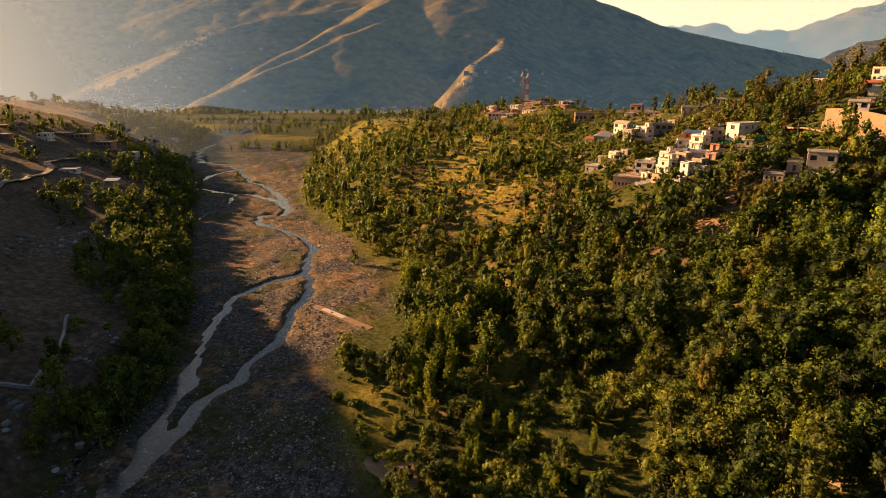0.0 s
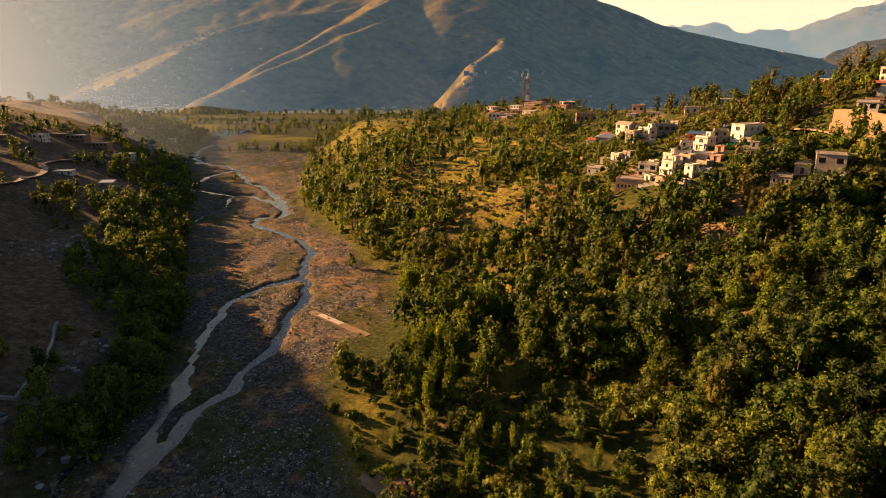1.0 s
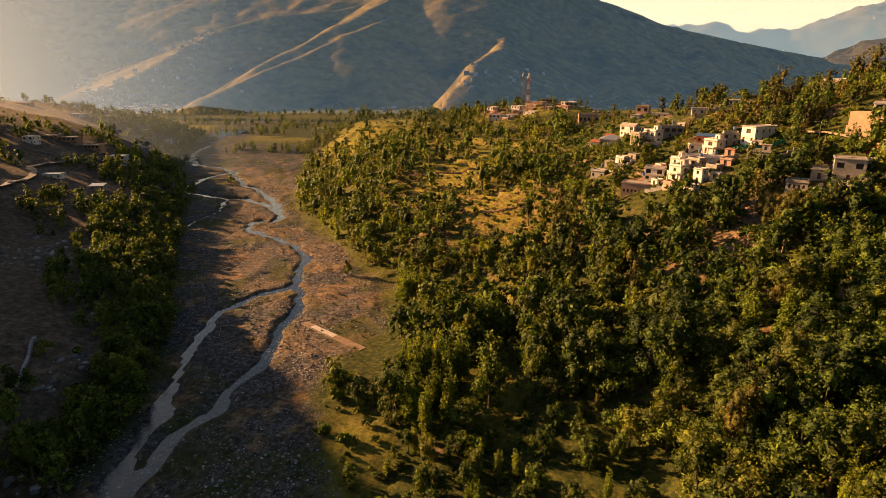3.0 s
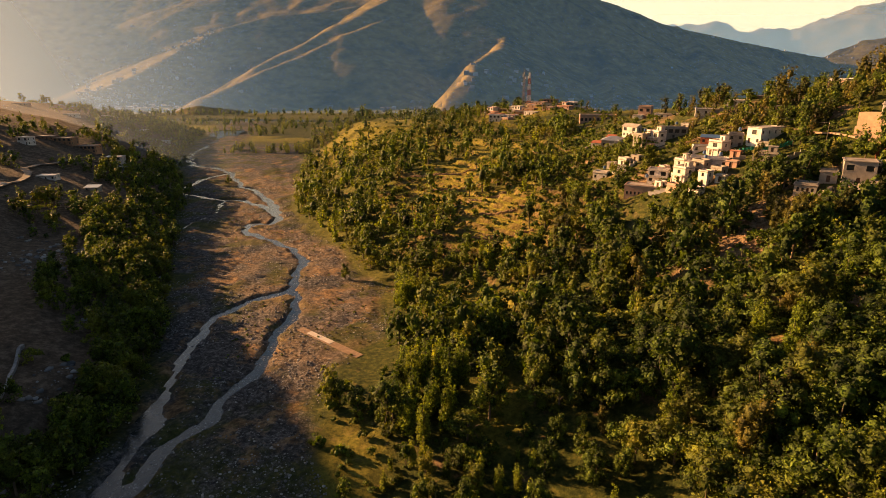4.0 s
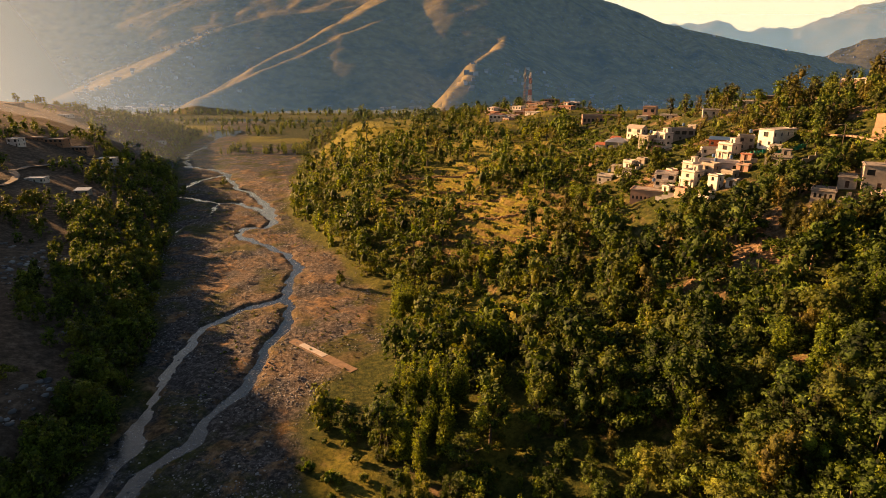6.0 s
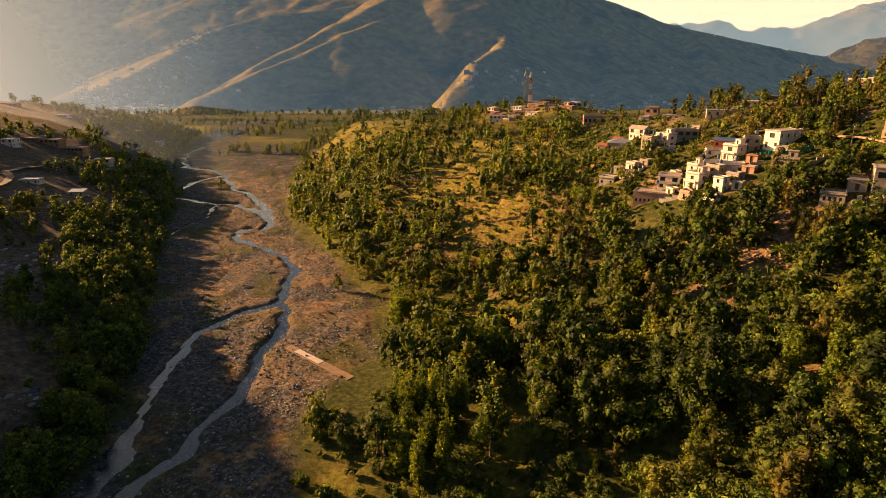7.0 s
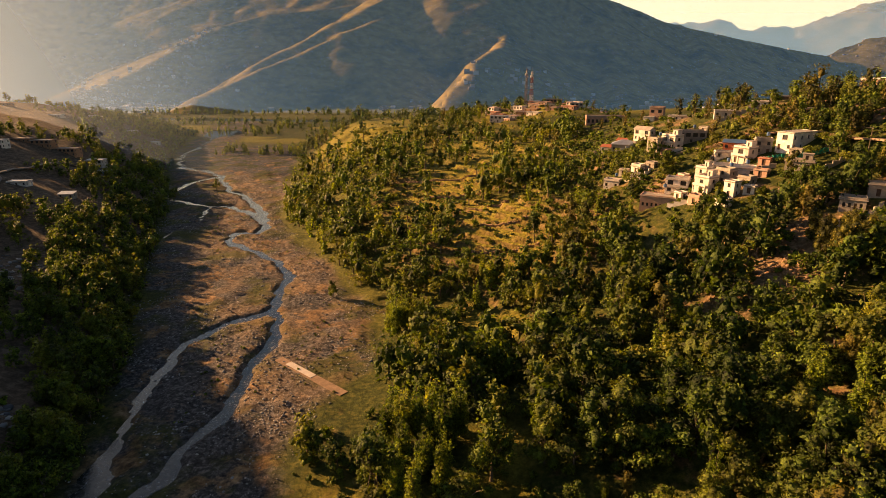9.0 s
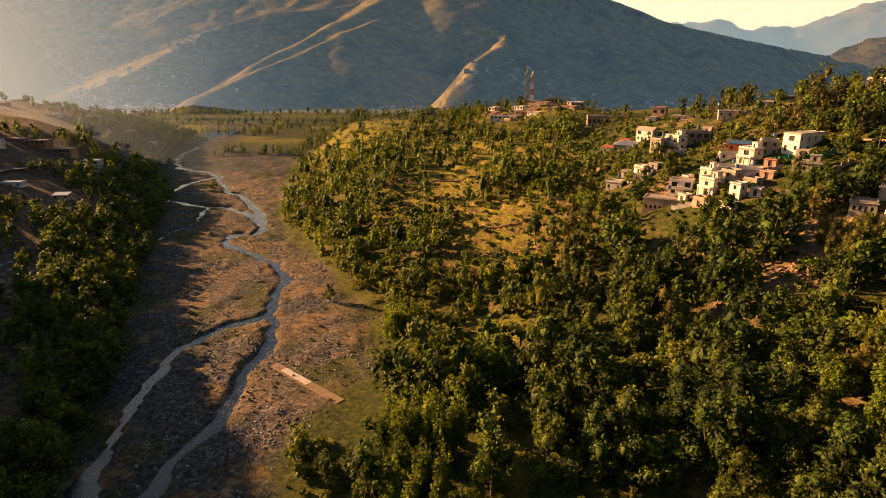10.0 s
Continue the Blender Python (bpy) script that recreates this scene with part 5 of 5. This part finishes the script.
rocks = np.random.default_rng(29)
spots = []
for _ in range(5200):
    y = rocks.uniform(105, 300)
    x = float(feet(y)[0]) - rocks.uniform(2, 75)
    if float(fractal(x, y, 22, 79, 3)) > rocks.uniform(0.0, 0.45):
        size = 0.2 + 1.5 * rocks.uniform() ** 5
        spots.append((x, y, ground_at(x, y) + 0.05 * size, size))
stones("slope_rocks", spots, M_STONES, "grey rocks and rubble strewn over the shaded slope")


# ---- strips laid on the ground ----
def strip(name, line, wide, thick, mat, label, category, kind="", lift=0.06, step=2.0):
    """A band that follows the ground along a line of points, with thickness."""
    pts = []
    for (ax, ay), (bx, by) in zip(line, line[1:]):
        n = max(1, int(math.hypot(bx - ax, by - ay) / step))
        pts += [(ax + (bx - ax) * k / n, ay + (by - ay) * k / n) for k in range(n)]
    pts.append(line[-1])
    vs, fs = [], []
    for k, (x, y) in enumerate(pts):
        (ax, ay), (bx, by) = pts[max(k - 1, 0)], pts[min(k + 1, len(pts) - 1)]
        l = math.hypot(bx - ax, by - ay)
        nx, ny = -(by - ay) / l, (bx - ax) / l
        w = wide / 2
        z = max(ground_at(x + nx * w, y + ny * w), ground_at(x - nx * w, y - ny * w), ground_at(x, y)) + lift
        for sx, sz in ((w, 0), (w, thick), (-w, thick), (-w, 0)):
            vs.append((x + nx * sx, y + ny * sx, z + sz - (0.6 if sz == 0 else 0)))
        if k:
            a = (k - 1) * 4
            fs += [(a + i, a + (i + 1) % 4, a + 4 + (i + 1) % 4, a + 4 + i) for i in range(4)]
    fs += [(3, 2, 1, 0), tuple(len(vs) - 4 + i for i in range(4))]
    me = bpy.data.meshes.new(name)
    me.from_pydata(vs, [], fs)
    me.materials.append(mat)
    return tagged(new(name, me), label, category, kind=kind)


M_PITCH = plain_material("worn_earth", (0.15, 0.092, 0.052), (0.33, 0.21, 0.125), 0.6)
strip("pitch_strip", [(-53.4, 228.2), (-27.4, 205.2)], 3.2, 0.02, M_PITCH, "worn strip of bare reddish earth on the gravel flat", "pitch", lift=0.1)
strip("concrete_slab", [(-49.2, 224.9), (-38.9, 215.8)], 2.3, 0.08, M_SLAB, "pale concrete slab laid on the bare pitch", "slab", lift=0.13)
M_ROADS = plain_material("road_dust", (0.12, 0.095, 0.075), (0.24, 0.195, 0.155), 0.5)
strip("road", SIDE_ROAD, 4.2, 0.05, M_ROADS,
      "narrow dusty dirt road winding along the slope", "road", kind="structure", lift=0.1)
strip("wall_path", [(-129, 188), (-128.3, 185.2), (-119, 166.8), (-115.4, 154.7), (-113.7, 144.5), (-120.8, 143), (-140, 141)], 0.9, 0.8, M_STONE,
      "low grey stone wall with a flat top across the slope", "wall", kind="structure", lift=0.0)
strip("track", [(62, 122), (66.9, 115), (70.7, 102), (74.1, 93.4), (78, 84)], 1.6, 0.05, M_DUST, "bare earth footpath cut into the wooded slope", "path", kind="structure", lift=0.1)
strip("track_upper", [(86, 150), (89, 138.2), (92, 125), (94.7, 114.2), (98, 100)], 1.5, 0.05, M_DUST, "bare earth footpath cut into the wooded slope", "path", kind="structure", lift=0.1)
strip("track_village", [(60, 410), (66, 395), (69.4, 361), (78, 340)], 2.0, 0.05, M_DUST, "bare earth path up to the houses", "path", kind="structure", lift=0.1)
strip("road_village", [(104, 318), (118, 312), (134, 300), (148, 286), (152, 262), (156, 240), (160, 228)], 3.0, 0.05, M_DUST, "sunlit dirt lane along the hillside", "road", kind="structure", lift=0.15)
strip("retaining_wall", [(159, 251), (164, 242), (169.5, 232), (175, 222)], 0.8, 6.5, M_DUST, "tall sandy retaining wall below the hilltop houses", "wall", kind="structure", lift=-0.5)
strip("retaining_wall_lower", [(155, 246), (160, 237), (166, 227), (171, 218)], 0.8, 4.5, M_DUST, "tall sandy retaining wall below the hilltop houses", "wall", kind="structure", lift=-0.5)
strip("yard_slab", [(131, 207.5), (143, 209.5)], 4.5, 0.5, M_ROOF, "broad pale concrete forecourt", "yard", kind="structure", lift=0.6)


# ---- dry-stone banks that hold up the terrace fields ----
def terrace_wall(line, label):
    """A rough wall of stacked stones along a field edge."""
    r = np.random.default_rng(int(abs(line[0][0] * 7 + line[0][1])))
    top = new("terrace_wall", None)
    stone = bpy.data.meshes.get("terrace_stone")
    if stone is None:
        stone = soften(mesh_from("terrace_stone", BALLS[1][0] * [0.75, 0.4, 0.42], BALLS[1][1], M_CLOD))
    for (ax, ay), (bx, by) in zip(line, line[1:]):
        n = int(math.hypot(bx - ax, by - ay) / 1.1)
        for k in range(n):
            for row in range(2):
                x, y = ax + (bx - ax) * (k + 0.5 * row) / n, ay + (by - ay) * (k + 0.5 * row) / n
                ob = new("stone", stone)
                ob.parent = top
                s = r.uniform(0.75, 1.3)
                ob.matrix_basis = pose(x, y + r.uniform(-0.15, 0.15), ground_at(x, y) + 0.15 + 0.62 * row, 0, 0, math.degrees(math.atan2(by - ay, bx - ax)) + r.uniform(-15, 15)) @ Matrix.Diagonal((s, s, s, 1))
    tagged(top, label, "wall", "terrace walls")


for line in [[(-22, 404), (-8, 396), (10, 390), (24, 392)], [(-6, 374), (8, 366), (24, 362)], [(10, 344), (22, 336), (36, 334)], [(20, 318), (32, 312), (46, 312)], [(14, 300), (28, 294), (44, 290)]]:
    terrace_wall(line, "low earthy stone wall along a terrace field")


# ---- poles and wires ----
def utility_pole(x, y, tall=8.0):
    top = new("utility_pole", None)
    z = ground_at(x, y)
    v, f = tube([(0, 0, -0.5), (0, 0, tall)], [0.17, 0.11], 8)
    part("pole", v, f, M_BARK, top)
    v, f = box(-0.9, -0.06, tall - 0.7, 0.9, 0.06, tall - 0.55)
    part("crossarm", v, f, M_BARK, top)
    for k in (-0.8, 0.0, 0.8):
        v, f = tube([(k, 0, tall - 0.55), (k, 0, tall - 0.3)], [0.06, 0.05], 6)
        part("insulator", v, f, M_WHITE, top)
    top.matrix_basis = pose(x, y, z, 0, 0, 55)
    tagged(top, "weathered wooden utility pole beside the dirt lane", "utility pole", "utility poles")
    return (x, y, z + tall - 0.3)


def wire(a, b, sag):
    a, b = np.array(a), np.array(b)
    pts = [a + (b - a) * s - np.array([0, 0, sag * 4 * s * (1 - s)]) for s in np.linspace(0, 1, 12)]
    cu = bpy.data.curves.new("cable", "CURVE")
    cu.dimensions, cu.bevel_depth, cu.bevel_resolution = "3D", 0.025, 1
    sp = cu.splines.new("POLY")
    sp.points.add(len(pts) - 1)
    for p, q in zip(sp.points, pts):
        p.co = (*q, 1)
    cu.materials.append(M_DARK)
    tagged(new("cable", cu), "dark overhead cable sagging between poles", "cable", "overhead cables")


heads = [utility_pole(*p) for p in [(104, 340), (124, 318), (138, 304), (149, 252), (150, 232), (158, 222)]]
for a, b in zip(heads, heads[1:]):
    wire(a, b, 0.9)
    wire((a[0] + 0.6, a[1] + 0.4, a[2]), (b[0] + 0.6, b[1] + 0.4, b[2]), 1.0)


# ---- the mast ----
def lattice_mast(x, y, tall, wide, bands, label):
    top = new("radio_mast", None)
    z = ground_at(x, y)
    n = 12
    for k in range(n):
        mat = bands[k % len(bands)]
        z0, z1 = tall * k / n, tall * (k + 1) / n
        w0, w1 = wide * (1 - 0.6 * k / n), wide * (1 - 0.6 * (k + 1) / n)
        pieces = []
        c0 = [(sx * w0, sy * w0, z0) for sx, sy in ((-1, -1), (1, -1), (1, 1), (-1, 1))]
        c1 = [(sx * w1, sy * w1, z1) for sx, sy in ((-1, -1), (1, -1), (1, 1), (-1, 1))]
        r = 0.17
        for i in range(4):
            j = (i + 1) % 4
            pieces += [tube([c0[i], c1[i]], [r, r], 4), tube([c0[i], c1[j]], [r * 0.7, r * 0.7], 4), tube([c0[j], c1[i]], [r * 0.7, r * 0.7], 4)]
        v, f = joined(pieces)
        part("lattice_section", v, f, mat, top)
        if k in (3, 6, 9):
            v, f = box(-w1 - 0.3, -w1 - 0.3, z1 - 0.15, w1 + 0.3, w1 + 0.3, z1)
            part("platform", v, f, M_CEMENT, top)
    for k, (a, h) in enumerate(((0, 0.8), (2.1, 0.86), (4.2, 0.92), (1.0, 0.72))):
        px, py = 1.5 * math.cos(a), 1.5 * math.sin(a)
        v, f = box(px - 0.35, py - 0.3, tall * h - 1.3, px + 0.35, py + 0.3, tall * h + 1.3)
        part("antenna", v, f, M_WHITE, top, "white panel antenna")
    v, f = tube([(0, 0, tall - 0.5), (0, 0, tall + 4)], [0.12, 0.05], 5)
    part("lightning_rod", v, f, M_CEMENT, top)
    top.matrix_basis = pose(x, y, z - 0.3, 0, 0, 20)
    tagged(top, label, "mast")


lattice_mast(93, 676, 35, 1.7, [M_RED, M_RED, M_WHITE, M_WHITE], "red and white lattice radio mast above the town")
lattice_mast(88.5, 684, 39, 1.3, [M_CEMENT], "slim grey lattice mast behind the banded one")


# ---- small things round the houses ----
def water_tank(x, y, z, mat, label):
    top = new("water_tank", None)
    v, f = tube([(0, 0, 0), (0, 0, 0.15), (0, 0, 1.15), (0, 0, 1.35), (0, 0, 1.45)], [0.6, 0.65, 0.65, 0.45, 0.02], 14)
    part("tank", v, f, mat, top)
    v, f = tube([(0, 0, 1.42), (0, 0, 1.52), (0, 0, 1.53)], [0.24, 0.24, 0.01], 10)
    part("lid", v, f, M_DARK, top)
    top.matrix_basis = pose(x, y, z)
    tagged(top, label, "water tank", "rooftop water tanks")


for x, y, up in [(103, 328, 7.4), (119, 329, 6.0), (88.5, 277, 5.4), (109, 268, 5.8), (116, 270, 3.4), (128, 281, 6.2), (113, 279, 3.2), (80, 314, 3.8)]:
    water_tank(x + 1.2, y - 0.6, ground_at(x, y) + 0.3 + up - 0.15, M_BLUE if (x + y) % 3 else M_WHITE, "round plastic water tank on a flat roof")


def net_fence(a, b, tall, label):
    """Green shade netting on posts, sagging between them."""
    top = new("net_fence", None)
    n = 8
    vs, fs = [], []
    for k in range(n * 3 + 1):
        s = k / (n * 3)
        x, y = a[0] + (b[0] - a[0]) * s, a[1] + (b[1] - a[1]) * s
        z = ground_at(x, y) + 0.5
        sag = 0.25 * math.sin(k * 2.1) - 0.2 * abs(math.sin(math.pi * k / 3))
        off = 0.18 * math.sin(k * 1.7)
        vs += [(x + off, y + off, z), (x + off, y + off, z + tall + sag), (x + off + 0.04, y + off + 0.04, z), (x + off + 0.04, y + off + 0.04, z + tall + sag)]
        if k:
            i = (k - 1) * 4
            fs += [(i, i + 4, i + 5, i + 1), (i + 6, i + 2, i + 3, i + 7), (i + 1, i + 5, i + 7, i + 3)]
        if k % 3 == 0:
            v, f = tube([(x, y, z - 1), (x, y, z + tall + 0.1)], [0.06, 0.05], 5)
            part("post", v, f, M_BARK, top)
    part("netting", vs, fs, M_GREEN, top)
    tagged(top, label, "fence")


net_fence((128, 264.5), (142, 262), 2.0, "bright green shade netting fence beside a house")
net_fence((122, 272), (130, 268), 1.8, "drooping green shade net between houses")
net_fence((100, 274), (104, 272.5), 1.4, "short green shade net on a terrace")


def parked_car(x, y, yaw, mat, label):
    top = new("car", None)
    side = [(-2.1, 0.35), (-2.15, 0.75), (-1.2, 0.9), (-0.6, 1.4), (0.9, 1.42), (1.6, 0.95), (2.1, 0.85), (2.1, 0.35)]
    n = len(side)
    vs = [(u, -0.82 + (0.12 if h > 1 else 0), h) for u, h in side] + [(u, 0.82 - (0.12 if h > 1 else 0), h) for u, h in side]
    fs = [tuple(range(n)), tuple(range(2 * n - 1, n - 1, -1))] + [(i, i + n, (i + 1) % n + n, (i + 1) % n) for i in range(n)]
    part("body", vs, fs, mat, top)
    for u in (-1.3, 1.3):
        for s in (-0.78, 0.78):
            a = np.arange(12) * math.pi / 6
            v = [(u + 0.33 * math.cos(t), s - 0.1, 0.33 + 0.33 * math.sin(t)) for t in a] + [(u + 0.33 * math.cos(t), s + 0.1, 0.33 + 0.33 * math.sin(t)) for t in a]
            f = [tuple(range(12)), tuple(range(23, 11, -1))] + [(i, i + 12, (i + 1) % 12 + 12, (i + 1) % 12) for i in range(12)]
            part("wheel", v, f, M_DARK, top)
    v, f = boxes([(-0.95, -0.74, 0.95, 1.2, -0.715, 1.32), (-0.95, 0.715, 0.95, 1.2, 0.74, 1.32)])
    part("side_window", v, f, M_DARK, top)
    top.matrix_basis = pose(x, y, ground_at(x, y) + 0.16, 0, 0, yaw)
    tagged(top, label, "car", "cars on the dirt road")


parked_car(-256.5, 363, 75, M_WHITE, "pale car standing on the dusty road")
parked_car(-249, 333, 66, M_TIN, "grey car standing on the dusty road")


# ---- a bare plot by the river ----
def plot(cx, cy, w, d, yaw, seed, mat, label):
    """A small uneven field: a hummocky mound falling to a ditch all round."""
    n, m = 30, 18
    c, s = math.cos(radians(yaw)), math.sin(radians(yaw))
    vs = []
    for j in range(m):
        for i in range(n):
            a = 2 * math.pi * i / n
            r = (j + 0.01) / (m - 1)
            k = 1 + 0.22 * math.sin(2 * a + seed) + 0.13 * math.sin(3 * a + 2 * seed)
            sq = 1 / max(abs(math.cos(a)), abs(math.sin(a))) ** 0.6
            u, v = w / 2 * r * k * sq * math.cos(a), d / 2 * r * k * sq * math.sin(a)
            x, y = cx + u * c - v * s, cy + u * s + v * c
            rise = 0.03 + 0.22 * (1 - r ** 8) + 0.55 * float(fractal(x, y, 2.0, 3, 3)) * (1 - r ** 2)
            vs.append((x, y, ground_at(x, y) + (rise if j < m - 1 else -0.5)))
    fs = [(j * n + i, j * n + (i + 1) % n, (j + 1) * n + (i + 1) % n, (j + 1) * n + i) for j in range(m - 1) for i in range(n)]
    me = bpy.data.meshes.new("field_plot")
    me.from_pydata(vs, [], fs)
    me.materials.append(mat)
    soften(me)
    tagged(new("field_plot", me), label, "field", "plots by the river")


plot(-12, 122, 12, 13, 10, 3.3, M_PITCH, "bare brown plot inside a low hedge by the river")


# ---- far settlements at the mountain's foot ----
def far_town():
    r = np.random.default_rng(44)
    spots = []
    tree = bpy.context.evaluated_depsgraph_get()
    for cx, cy, sx, sy, n in [(-930, 1570, 150, 80, 260), (-820, 1900, 90, 120, 40), (350, 1600, 330, 70, 60), (900, 1750, 350, 90, 90), (60, 1600, 140, 50, 30), (-1250, 2300, 250, 250, 110), (-900, 2250, 60, 60, 30), (1900, 3300, 500, 200, 60)]:
        for _ in range(n):
            x, y = r.normal(cx, sx), r.normal(cy, sy)
            hit, place, normal, _, ob, _ = scene.ray_cast(tree, (x, y, 900), (0, 0, -1))
            if hit and ob.name.startswith(("mountain", "ground")) and normal.z > 0.75:
                spots.append((x, y, place.z, r.uniform(7, 15), r.uniform(6, 10), r.uniform(4, 8)))
    vs, fs = boxes([(x - w / 2, y - d / 2, z - 4, x + w / 2, y + d / 2, z + h) for x, y, z, w, d, h in spots])
    me = bpy.data.meshes.new("far_houses")
    me.from_pydata(vs, [], fs)
    m, nt, bsdf = material("far_plaster")
    geo = nt.nodes.new("ShaderNodeNewGeometry")
    nt.links.new(ramp(nt, geo.outputs["Random Per Island"], [(0, (0.12, 0.1, 0.09)), (0.7, (0.3, 0.27, 0.24)), (1, (0.75, 0.72, 0.7))]), bsdf.inputs["Base Color"])
    me.materials.append(m)
    tagged(new("far_houses", me), "scattered pale houses at the foot of the mountain", "houses", kind="stuff")


far_town()
grow_woods()
